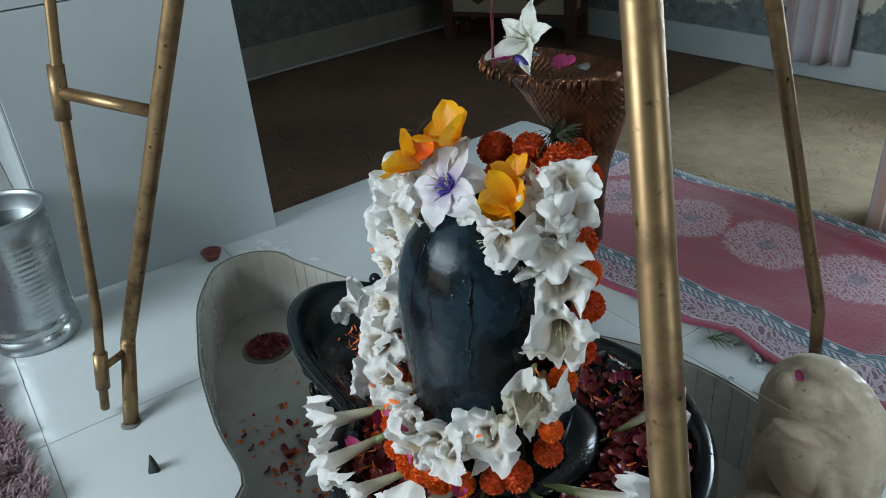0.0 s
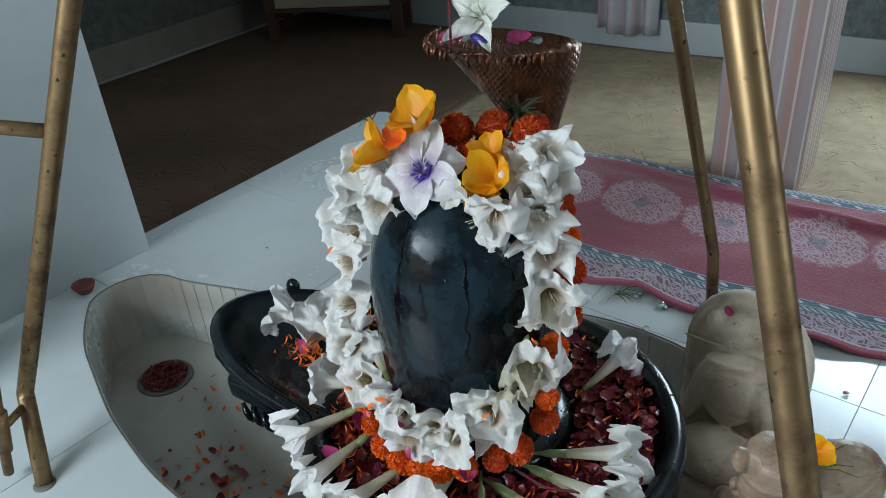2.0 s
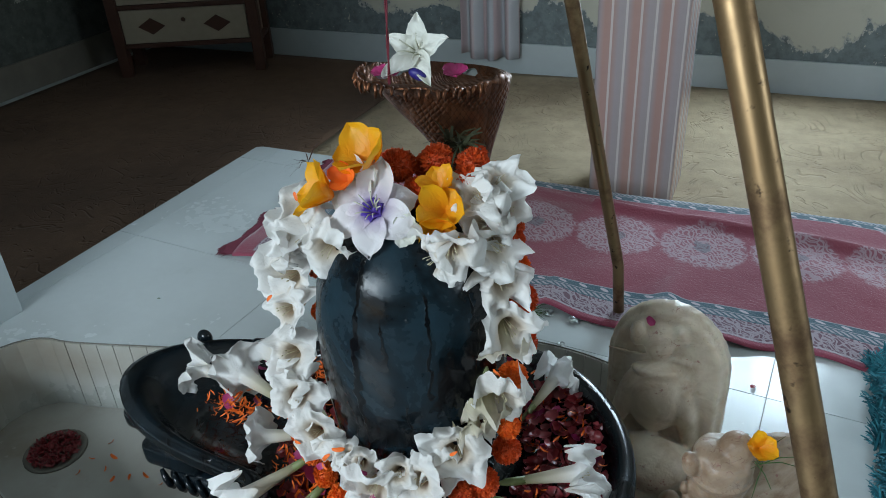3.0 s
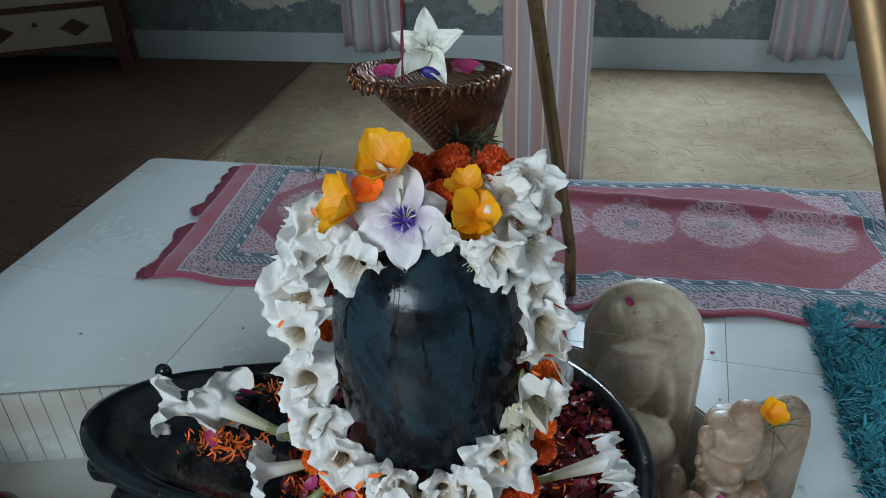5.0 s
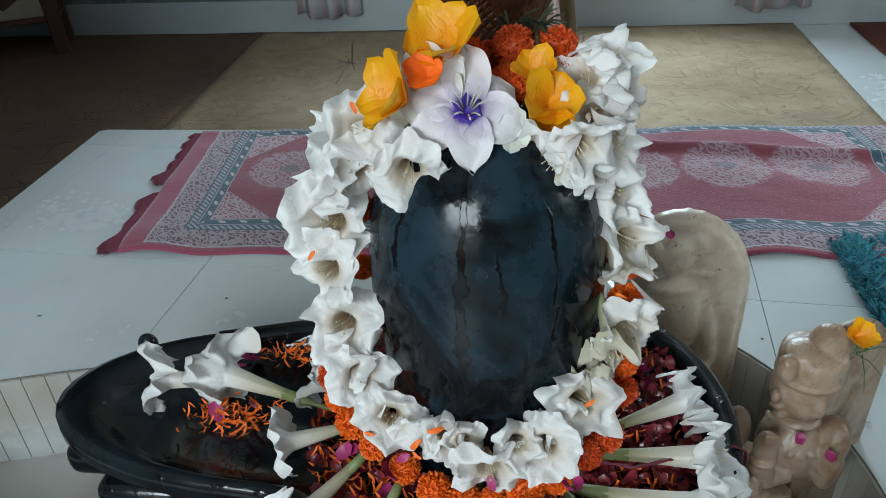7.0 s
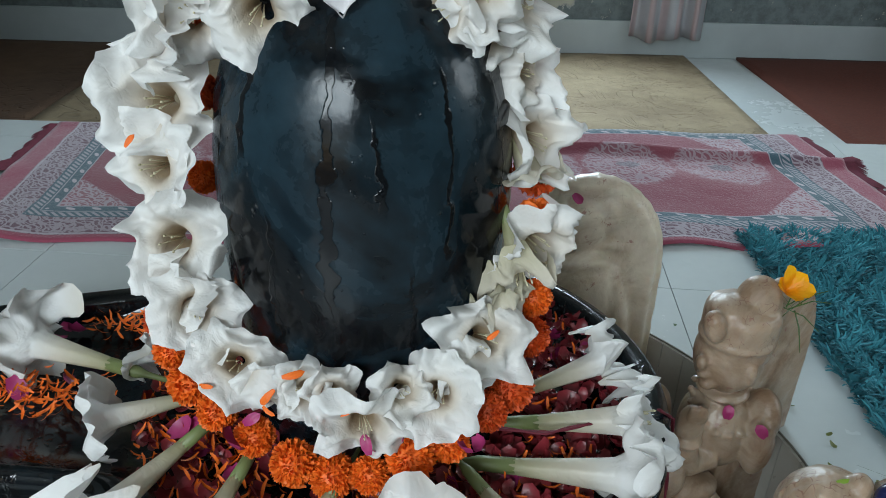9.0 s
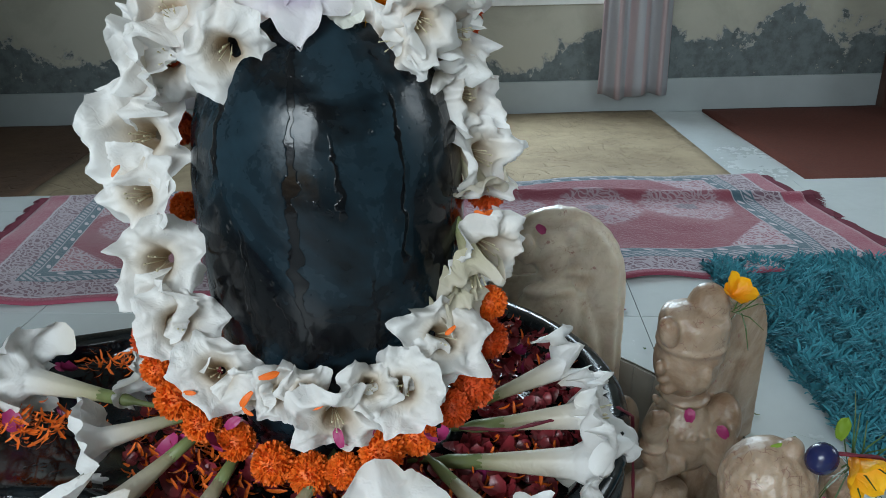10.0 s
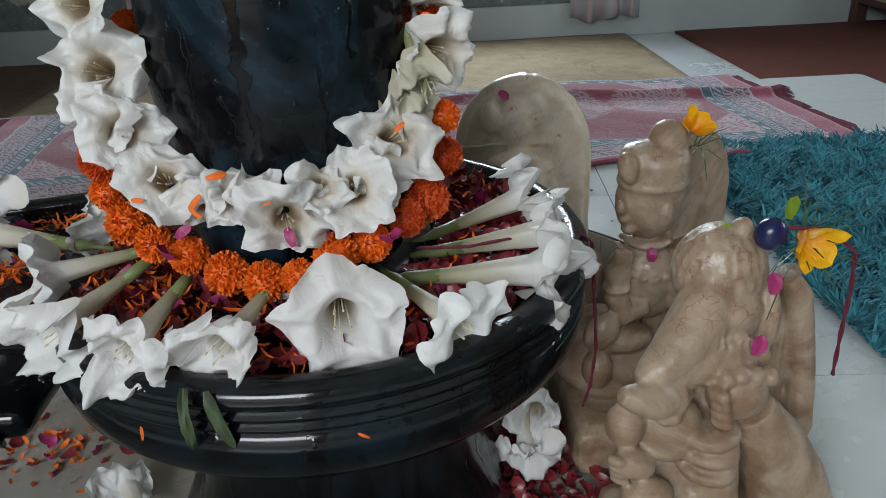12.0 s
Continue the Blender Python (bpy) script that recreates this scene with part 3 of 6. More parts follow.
# ---- copper hood behind the stone ----
def hood_mesh():
    bm = bmesh.new()
    # height, centre x, front y, back y, half width
    rows = [(0.50, 0.102, 0.068, 0.108, 0.018), (0.58, 0.1, 0.068, 0.112, 0.02), (0.615, 0.096, 0.064, 0.12, 0.026), (0.645, 0.089, 0.058, 0.129, 0.04),
            (0.675, 0.08, 0.05, 0.138, 0.058), (0.705, 0.069, 0.038, 0.148, 0.078), (0.737, 0.06, 0.024, 0.156, 0.096), (0.759, 0.055, 0.006, 0.158, 0.106), (0.767, 0.054, -0.016, 0.152, 0.103)]
    n, rings = 64, []
    for z, cx, y0, y1, w in rows:
        ring = []
        for k in range(n):
            a = 2 * math.pi * k / n
            s, c = math.sin(a), math.cos(a)
            y = (y0 + y1) / 2 + (y1 - y0) / 2 * s
            x = cx + w * math.copysign(abs(c) ** 0.75, c)
            lip = max(0.0, (z - 0.74) / 0.03)
            wave = 0.003 * lip * math.cos(13 * a) if s < 0.2 else 0
            ring.append(bm.verts.new((x, y + wave, z + wave * 0.6 + (-0.016 * lip * s if s > 0 else 0))))
        rings.append(ring)
    for sc, dz in ((0.93, 0.002), (0.85, -0.008), (0.5, -0.014), (0.1, -0.016)):
        cen = sum((v.co for v in rings[8]), Vector()) / n
        rings.append([bm.verts.new(cen + (v.co - cen) * sc + Vector((0, 0, dz))) for v in rings[8]])
    for r, s in zip(rings, rings[1:]):
        for k in range(n):
            bm.faces.new((r[k], r[(k + 1) % n], s[(k + 1) % n], s[k]))
    bm.faces.new(rings[0][::-1])
    bm.faces.new(rings[-1])
    bmesh.ops.recalc_face_normals(bm, faces=bm.faces)
    return bm


hood = tagged(link("serpent_hood", hood_mesh(), copper), "embossed copper serpent hood with a scaly surface behind the stone", "ornament")

# twisted wire fringe along the front lip
for k in range(26):
    a = radians(178 + 6.2 * k)
    x, y = 0.054 + 0.104 * math.copysign(abs(math.cos(a)) ** 0.75, math.cos(a)), 0.068 + 0.086 * math.sin(a)
    part("fringe", sweep([(x, y, 0.768), (x, y - 0.004, 0.769), (x + 0.002 * (-1) ** k, y - 0.007, 0.763), (x, y - 0.006, 0.753 + 0.003 * (k % 3))], [0.0028, 0.003, 0.0026, 0.0016], 6), copper, hood)

# ---- marble idols, kept as plain soft shapes ----
def blob(c, r, rot=(0, 0, 0)):
    bm = bmesh.new()
    bmesh.ops.create_icosphere(bm, subdivisions=3, radius=1, matrix=pose(*c, *rot) @ Matrix.Diagonal((*r, 1)))
    return bm


worn = bpy.data.textures.new("worn", "CLOUDS")
worn.noise_scale, worn.noise_depth = 0.03, 3
chipped = bpy.data.textures.new("chipped", "VORONOI")
chipped.noise_scale, chipped.distance_metric = 0.016, "DISTANCE"


def idol(name, shapes, label, voxel=0.005, material=marble, worn_down=1):
    ob = tagged(link(name, join(*shapes), material), label, "statue", "marble idols in the basin")
    r = ob.modifiers.new("fuse", "REMESH")
    r.mode, r.voxel_size, r.use_smooth_shade = "VOXEL", voxel, True
    s = ob.modifiers.new("soften", "SMOOTH")
    s.factor, s.iterations = 0.5, worn_down
    d = ob.modifiers.new("weathering", "DISPLACE")
    d.texture, d.texture_coords, d.strength, d.mid_level = worn, "LOCAL", 0.0025, 0.5
    d = ob.modifiers.new("chips", "DISPLACE")
    d.texture, d.texture_coords, d.strength, d.mid_level = chipped, "LOCAL", 0.0005, 0.4
    return ob


def beads(c, r, n):
    """A string of small round beads."""
    out = []
    for k in range(n):
        bm = bmesh.new()
        a = 2 * math.pi * k / n
        bmesh.ops.create_icosphere(bm, subdivisions=2, radius=0.0055, matrix=pose(c[0] + r * math.cos(a), c[1] + r * math.sin(a), c[2] + 0.02 * math.sin(a)))
        out.append(bm)
    return out


def arch(c, w, d, h, rz):
    """An upright slab with a round head."""
    prof = [(-w, 0), (w, 0)] + [(w * math.cos(radians(a)), h - w * 1.15 + w * 1.15 * math.sin(radians(a))) for a in range(0, 181, 12)]
    bm = bmesh.new()
    f = bm.faces.new([bm.verts.new((x, -d / 2, z)) for x, z in prof])
    made = bmesh.ops.extrude_face_region(bm, geom=[f])
    bmesh.ops.translate(bm, vec=(0, d, 0), verts=[v for v in made["geom"] if isinstance(v, bmesh.types.BMVert)])
    bmesh.ops.bevel(bm, geom=[e for e in bm.edges], offset=d * 0.25, segments=2, affect="EDGES", clamp_overlap=True)
    bmesh.ops.recalc_face_normals(bm, faces=bm.faces)
    bmesh.ops.transform(bm, matrix=pose(*c, 0, 0, rz), verts=bm.verts)
    return bm


idol("marble_idol", [arch((0.388, 0.348, PIT), 0.115, 0.05, 0.478, -8), blob((0.372, 0.318, 0.2), (0.03, 0.016, 0.038)), blob((0.33, 0.318, 0.215), (0.016, 0.012, 0.028)),
                     blob((0.375, 0.312, 0.08), (0.055, 0.026, 0.085)), blob((0.318, 0.315, 0.06), (0.02, 0.02, 0.085), (0, 12, 0)), blob((0.435, 0.315, 0.05), (0.02, 0.02, 0.09), (0, -10, 0)),
                     blob((0.38, 0.28, -0.06), (0.09, 0.06, 0.06)), blob((0.368, 0.308, 0.145), (0.045, 0.018, 0.014)), blob((0.408, 0.32, 0.22), (0.016, 0.011, 0.026)), blob((0.448, 0.325, 0.16), (0.013, 0.011, 0.1), (0, -6, 0)), sweep([(0.275, 0.326, 0.165), (0.35, 0.316, 0.17), (0.43, 0.316, 0.168), (0.49, 0.324, 0.16)], 0.004, 8), box((0.28, 0.24, PIT), (0.49, 0.37, -0.12), 0.02)],
     "pale marble idol with round-headed back slab and red petal", 0.004, pale_marble, 9)
idol("marble_idol", [arch((0.575, 0.08, PIT), 0.078, 0.03, 0.455, 32), blob((0.502, 0.028, 0.175), (0.042, 0.043, 0.048)), blob((0.461, 0.004, 0.18), (0.007, 0.008, 0.011)), blob((0.468, 0.006, 0.163), (0.01, 0.01, 0.005)),
                     blob((0.474, 0.006, 0.15), (0.012, 0.012, 0.009)), blob((0.515, -0.012, 0.175), (0.008, 0.006, 0.018)),
                     lathe([(0.03, 0.17), (0.042, 0.188), (0.0435, 0.203), (0.0462, 0.205), (0.0462, 0.2085), (0.044, 0.211), (0.0445, 0.226), (0.044, 0.238), (0.04, 0.246), (0.028, 0.25), (0.01, 0.252)], 60, (0.507, 0.028, 0), lambda a, r, z: r * (1 + 0.012 * math.sin(9 * a) * (z > 0.214))),
                     blob((0.465, -0.002, 0.235), (0.013, 0.014, 0.022), (0, -12, 0)), blob((0.523, 0.03, 0.252), (0.027, 0.025, 0.032)), blob((0.495, 0.02, 0.246), (0.03, 0.028, 0.014)), lathe([(0.028, 0.115), (0.033, 0.12), (0.028, 0.126)], 24, (0.508, 0.033, 0)),
                     blob((0.51, 0.035, 0.06), (0.05, 0.047, 0.06)), *beads((0.51, 0.03, 0.1), 0.04, 16), blob((0.56, 0.02, 0.09), (0.022, 0.03, 0.035)),
                     blob((0.457, -0.012, 0.1), (0.017, 0.014, 0.028)), blob((0.452, -0.022, 0.122), (0.005, 0.005, 0.014)), blob((0.46, -0.024, 0.124), (0.005, 0.005, 0.014)), blob((0.468, -0.022, 0.12), (0.005, 0.005, 0.013)),
                     sweep([(0.462, -0.005, 0.095), (0.456, -0.012, 0.06), (0.47, -0.005, 0.03), (0.5, 0.0, 0.04)], [0.016, 0.017, 0.018, 0.016], 12), lathe([(0.016, 0.07), (0.02, 0.074), (0.016, 0.078)], 16, (0.457, -0.012, 0)),
                     blob((0.55, -0.005, 0.06), (0.02, 0.02, 0.045)), blob((0.44, 0.07, 0.05), (0.022, 0.022, 0.045)), blob((0.47, 0.0, -0.01), (0.045, 0.032, 0.02)), blob((0.48, 0.0, -0.05), (0.05, 0.045, 0.03)), blob((0.46, 0.06, -0.07), (0.075, 0.1, 0.055)),
                     blob((0.438, -0.02, 0.012), (0.022, 0.018, 0.03), (0, 30, 0)), blob((0.432, -0.03, -0.04), (0.02, 0.02, 0.03)), box((0.4, -0.07, PIT), (0.62, 0.16, -0.12), 0.02)],
     "cream marble idol with a tall crown and a yellow flower", 0.003)
def digits(points, r, long_by, rot):
    """Short rounded fingers or toes."""
    return [blob(p, (r, long_by, r), rot) for p in points]


HEAD = Vector((0.464, -0.29, 0.241))
# the beaded cap: short raised strokes in rows over the dome
strokes = []
for row, (up, n) in enumerate(((0.1, 15), (0.4, 14), (0.7, 12), (1.0, 9))):
    for k in range(n):
        a = math.pi * (0.92 + 1.16 * k / n)
        pts = [HEAD + Vector((0.042 * math.cos(a) * math.cos(e), 0.041 * math.sin(a) * math.cos(e), 0.047 * math.sin(e))) for e in (up - 0.09, up, up + 0.09)]
        strokes.append(sweep(pts, [0.0006, 0.0014, 0.0006], 6))
# hair-like strokes where the trunk meets the brow
for k in range(7):
    x = 0.443 + 0.0075 * k
    strokes.append(sweep([(x, -0.351 + 0.0015 * k, 0.214 - 0.002 * k), (x - 0.001, -0.354 + 0.0015 * k, 0.206 - 0.002 * k), (x - 0.003, -0.353 + 0.0015 * k, 0.199 - 0.002 * k)], [0.001, 0.0017, 0.001], 6))
trunk = sweep([(0.452, -0.31, 0.232), (0.436, -0.326, 0.215), (0.418, -0.339, 0.2), (0.402, -0.349, 0.19), (0.387, -0.356, 0.183), (0.376, -0.36, 0.179)], [0.026, 0.026, 0.0235, 0.0195, 0.0145, 0.008], 18)
jaw = sweep([(0.392, -0.354, 0.182), (0.42, -0.345, 0.183), (0.455, -0.334, 0.182), (0.48, -0.328, 0.18)], [0.012, 0.02, 0.026, 0.02], 14)
bangles = [lathe([(0.02, z), (0.0262, z + 0.003), (0.0275, z + 0.008), (0.0262, z + 0.0125), (0.02, z + 0.015)], 28, (0.446 - 0.001 * k, -0.357, 0)) for k, z in enumerate((0.075, 0.094, 0.113))]
fist = [blob((0.464, -0.356, 0.157), (0.027, 0.02, 0.024))] + digits([(0.441 + 0.002 * k, -0.371, 0.169 - 0.0095 * k) for k in range(4)], 0.0068, 0.011, (0, 0, 30)) + digits([(0.45 + 0.0125 * k, -0.362, 0.182 - 0.002 * abs(k - 1)) for k in range(4)], 0.0075, 0.01, (20, 0, 0))
shell = [sweep([(0.358, -0.372, 0.176), (0.37, -0.371, 0.171), (0.388, -0.368, 0.165), (0.408, -0.36, 0.161), (0.42, -0.352, 0.16)], [0.008, 0.013, 0.0165, 0.015, 0.01], 14)]
left_hand = [blob((0.376, -0.366, 0.098), (0.02, 0.014, 0.014), (0, 20, 0))] + digits([(0.358 + 0.002 * k, -0.372 + 0.002 * k, 0.107 - 0.0085 * k) for k in range(4)], 0.0052, 0.009, (0, 0, 50))
right_foot = [blob((0.388, -0.372, 0.068), (0.024, 0.018, 0.013))] + digits([(0.37 + 0.0095 * k, -0.389, 0.068 - 0.001 * k) for k in range(5)], 0.0052, 0.008, (0, 0, 0))
belly = [blob((0.412, -0.346, 0.118), (0.03, 0.026, 0.034)), blob((0.371, -0.35, 0.128), (0.018, 0.018, 0.022)), blob((0.402, -0.368, 0.147), (0.012, 0.009, 0.008))]
thigh = sweep([(0.488, -0.335, 0.125), (0.512, -0.332, 0.085), (0.535, -0.328, 0.035), (0.555, -0.325, -0.03), (0.56, -0.32, -0.1)], [0.022, 0.032, 0.04, 0.046, 0.05], 16)
side_arm = sweep([(0.548, -0.256, 0.212), (0.562, -0.254, 0.19), (0.572, -0.254, 0.14), (0.581, -0.256, 0.085), (0.578, -0.266, 0.045), (0.556, -0.285, 0.035)], [0.011, 0.0145, 0.0145, 0.0145, 0.016, 0.015], 14)
idol("marble_idol", [arch((0.572, -0.215, PIT), 0.05, 0.022, 0.4, 60), blob(HEAD, (0.0415, 0.0405, 0.0465)), blob((0.458, -0.312, 0.215), (0.037, 0.032, 0.036)), blob(HEAD + Vector((0.012, -0.005, -0.035)), (0.036, 0.034, 0.034)), *strokes, trunk, jaw,
                     blob((0.478, -0.296, 0.285), (0.0095, 0.0095, 0.0095)), blob((0.488, -0.326, 0.17), (0.0165, 0.013, 0.021), (0, 15, 0)), blob((0.502, -0.308, 0.205), (0.012, 0.022, 0.036)),
                     *fist, *bangles, *shell, *belly, *left_hand, *right_foot, thigh, side_arm,
                     sweep([(0.45, -0.357, 0.12), (0.452, -0.357, 0.05), (0.456, -0.352, -0.02)], [0.02, 0.025, 0.03], 14), blob((0.43, -0.34, 0.04), (0.05, 0.04, 0.035)),
                     blob((0.475, -0.315, 0.13), (0.035, 0.03, 0.05)), blob((0.43, -0.345, -0.03), (0.06, 0.05, 0.05)), blob((0.45, -0.35, -0.1), (0.06, 0.05, 0.04)), blob((0.53, -0.3, -0.06), (0.05, 0.06, 0.08)), box((0.4, -0.4, PIT), (0.6, -0.16, -0.11), 0.02)],
     "cream marble elephant-headed idol with flowers on its head", 0.0024)

# ---- flowers ----
def petal_mat(name, stops, rough=0.5, length=0.13, glow=0.32, vein=0.15, radial=False):
    """Thin petal, coloured along the flower's own axis, that lets some light through."""
    m = Mat(name, rough)
    p = m.coords()
    x, y, z = m.xyz(p)
    n = m.noise(p, 60, 4)
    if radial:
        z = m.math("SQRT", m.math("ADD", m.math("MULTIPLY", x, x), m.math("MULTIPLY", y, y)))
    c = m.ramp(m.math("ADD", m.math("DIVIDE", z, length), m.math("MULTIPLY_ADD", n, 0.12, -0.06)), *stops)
    c = m.mix(vein, c, m.mix(m.noise(p, 25, 5), (0.7, 0.66, 0.6), (1, 1, 1)), "MULTIPLY")
    m.col(c)
    crease = m.math("ABSOLUTE", m.math("SUBTRACT", m.noise(p, 38, 3, 0.6, 0.5), 0.5))
    m.bump(m.math("ADD", m.math("MULTIPLY", m.step(crease, 0.0, 0.09), 0.7), m.math("MULTIPLY", m.noise(p, 110, 3), 0.5)), 0.26, 0.002)
    t = m.n("BsdfTranslucent", Color=c)
    mixer = m.n("MixShader", i0=glow, i1=m.b.outputs[0], i2=t.outputs[0])
    m.t.links.new(mixer.outputs[0], m.t.nodes["Material Output"].inputs[0])
    return m.m


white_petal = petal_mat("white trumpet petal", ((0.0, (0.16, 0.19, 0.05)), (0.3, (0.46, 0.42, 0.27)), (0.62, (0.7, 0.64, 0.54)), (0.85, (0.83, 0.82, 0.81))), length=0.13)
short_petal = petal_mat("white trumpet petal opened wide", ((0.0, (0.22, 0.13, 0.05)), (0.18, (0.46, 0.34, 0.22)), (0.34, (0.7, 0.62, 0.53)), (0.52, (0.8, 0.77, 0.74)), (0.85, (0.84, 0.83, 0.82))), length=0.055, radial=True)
cream_petal = petal_mat("cream rose petal", ((0.0, (0.55, 0.55, 0.4)), (1.0, (0.72, 0.71, 0.65))), length=0.05)
lily_petal = petal_mat("pale lilac lily petal", ((0.0, (0.06, 0.02, 0.3)), (0.17, (0.14, 0.07, 0.42)), (0.26, (0.6, 0.52, 0.66)), (0.5, (0.82, 0.78, 0.82)), (1.0, (0.84, 0.82, 0.83))), length=0.07, radial=True)
snow_petal = petal_mat("white star petal", ((0.0, (0.74, 0.74, 0.66)), (1.0, (0.79, 0.785, 0.77))), length=0.04)
yellow_petal = petal_mat("yellow petal", ((0.0, (0.85, 0.3, 0.006)), (1.0, (0.95, 0.5, 0.01))), length=0.05)
orange_petal = plain("orange marigold petal", (0.8, 0.14, 0.008), 0.6, var=0.3, scale=60)
deep_petal = plain("deep orange marigold petal", (0.6, 0.075, 0.008), 0.6, var=0.3, scale=60)
red_petal = plain("dark red rose petal", (0.22, 0.022, 0.03), 0.36, var=0.5, scale=60)
pink_petal = plain("magenta petal", (0.34, 0.025, 0.12), 0.5, var=0.3, scale=60)
violet = plain("violet throat", (0.05, 0.015, 0.26), 0.5, var=0.3, scale=80)
stamen_mat = plain("pale yellow stamen", (0.6, 0.53, 0.36), 0.6)
stem_green = plain("pale green stem", (0.16, 0.19, 0.07), 0.5, var=0.3)
leaf_green = plain("dark green leaf", (0.04, 0.09, 0.02), 0.5, var=0.3)


def trumpet_bm(seed, length, limb, neck, crumple, lobes=5, tube=0.8):
    """A trumpet corolla along +z: narrow tube, wide limb with shallow pointed lobes, softly crumpled."""
    bm = bmesh.new()
    n, rows, rings = 80, 24, []
    back = crumple * (0.25 + 0.55 * ((seed * 0.618) % 1))
    for i in range(rows + 1):
        u = i / rows
        w = max(0.0, (u - 0.45) / 0.55)
        if u < 0.45:
            r, z = 0.005 + (neck - 0.005) * (u / 0.45) ** 1.3, length * tube * u / 0.45
        else:
            r, z = neck + (limb - neck) * w ** 1.35, length * (tube + (1 - tube) * math.sin(w * 1.75) / math.sin(1.75))
        ring = []
        for k in range(n):
            a = 2 * math.pi * k / n
            f = (k * lobes / n) % 1
            tip = 1 - abs(2 * f - 1)
            side = 0.88 / math.cos((f - 0.5) * 2 * math.pi / lobes)
            rr = r * (1 + w ** 1.5 * (0.55 * (side - 1) + 0.035 * (1 - tip) ** 5) + 0.09 * math.cos(2 * math.pi * f) * (1 - w) * u + 0.02 * math.cos(4 * math.pi * f) * u)
            ca, sa = math.cos(a), math.sin(a)
            q = (ca * w * 1.1 + seed * 7.3, sa * w * 1.1, seed * 1.7)
            q2 = (ca * w * 2.4 + seed * 3.1, sa * w * 2.4, seed * 0.9)
            q3 = (ca * w * 1.5 + seed * 1.9, sa * w * 1.5, seed * 2.3)
            k2 = limb / 0.05 * crumple * w
            fold = 0.2 - abs(noise.noise(q3))
            bend = k2 * (0.026 * noise.noise(q) + 0.003 * noise.noise(q2) + 0.034 * fold + 0.006 * (0.2 - abs(noise.noise(q2))))
            bend += limb / 0.05 * 0.004 * w * ((1 - tip) ** 3 - 0.25)
            # pleats from the throat to the points, and sharp creases
            bend += limb * w * 0.16 * (abs(2 * f - 1) - 0.5) * (0.6 + 0.8 * noise.noise((int(k * lobes / n) * 1.7 + seed, 3.1, seed)))
            q4 = (ca * w * 3.3 + seed * 2.7, sa * w * 3.3, seed * 1.3)
            bend += k2 * 0.016 * (0.22 - abs(noise.noise(q4))) * w
            rr *= 1 + crumple * w * 0.17 * noise.noise((sa * 1.1 + seed, ca * 1.1, w))
            turned = max(0.0, math.cos(a - seed * 2.4) - 0.25) * back + max(0.0, math.cos(a - seed * 2.4 - 2.6) - 0.5) * back * 0.8
            bend -= turned * w ** 1.6 * limb * 0.75
            rr *= 1 - 0.3 * turned * w
            rr *= 1 + w ** 5 * (0.05 * noise.noise((a * 5.1, seed * 3.3, 1.0)) + 0.03 * noise.noise((a * 13.0, seed * 1.3, 4.0)))
            shift = 0.14 * crumple * w * limb
            zz = z + bend - 0.012 * limb / 0.05 * w ** 4 * (0.5 + noise.noise((ca + seed * 4, sa, 5)))
            ring.append(bm.verts.new((rr * ca + shift * noise.noise(q2), rr * sa + shift * noise.noise(q3), zz)))
        rings.append(ring)
    for r, s in zip(rings, rings[1:]):
        for k in range(n):
            bm.faces.new((r[k], r[(k + 1) % n], s[(k + 1) % n], s[k]))
    return bm


def aim(at, axis, roll=0.0, scale=1.0):
    q = Vector(axis).normalized().to_track_quat("Z", "Y").to_matrix().to_4x4()
    return Matrix.Translation(at) @ q @ pose(0, 0, 0, 0, 0, roll) @ Matrix.Scale(scale, 4)


def trumpet(seed, length, limb, neck, crumple, material, label, group, long=False, tube=0.8):
    e = thing("trumpet_flower", label, "flower", group)
    part("corolla", trumpet_bm(seed, length, limb, neck, crumple, 5, tube), material, e)
    rnd = random.Random(seed)
    for k in range(5):
        a, d = k * 1.257 + rnd.random(), 0.006 + 0.003 * rnd.random()
        x, y = d * math.cos(a), d * math.sin(a)
        top = length * (0.84 + 0.14 * rnd.random())
        bm = sweep([(x * 0.3, y * 0.3, length * 0.3), (x * 0.7, y * 0.7, length * 0.65), (x, y, top)], 0.00055, 5)
        bmesh.ops.create_icosphere(bm, subdivisions=1, radius=0.0015, matrix=pose(x, y, top) @ Matrix.Diagonal((0.8, 0.8, 2, 1)))
        part("stamen", bm, stamen_mat, e)
    if long:
        part("calyx", sweep([(0, 0, -0.035), (0, 0, -0.01), (0, 0, 0.0), (0, 0, 0.03)], [0.0022, 0.0032, 0.006, 0.0068], 10), stem_green, e, "green calyx and stalk")
    return e


def put_copy(protos, used, m, i):
    """Places the first use of a prototype itself, later ones as copies."""
    k = i % len(protos)
    if k not in used:
        used.add(k)
        protos[k].matrix_basis = m
        return protos[k]
    c = copy_thing(protos[k], m)
    c.matrix_basis = m
    return c


def stone_r(z):
    for (r0, z0), (r1, z1) in zip(lin_prof, lin_prof[1:]):
        if z0 <= z <= z1:
            return r0 + (r1 - r0) * (z - z0) / (z1 - z0)
    return 0.05 if z > 0.6 else 0.11


def around(theta, z, out):
    a = radians(theta)
    n = Vector((math.sin(a), -math.cos(a), 0))
    return AX + n * out + Vector((0, 0, z)), n


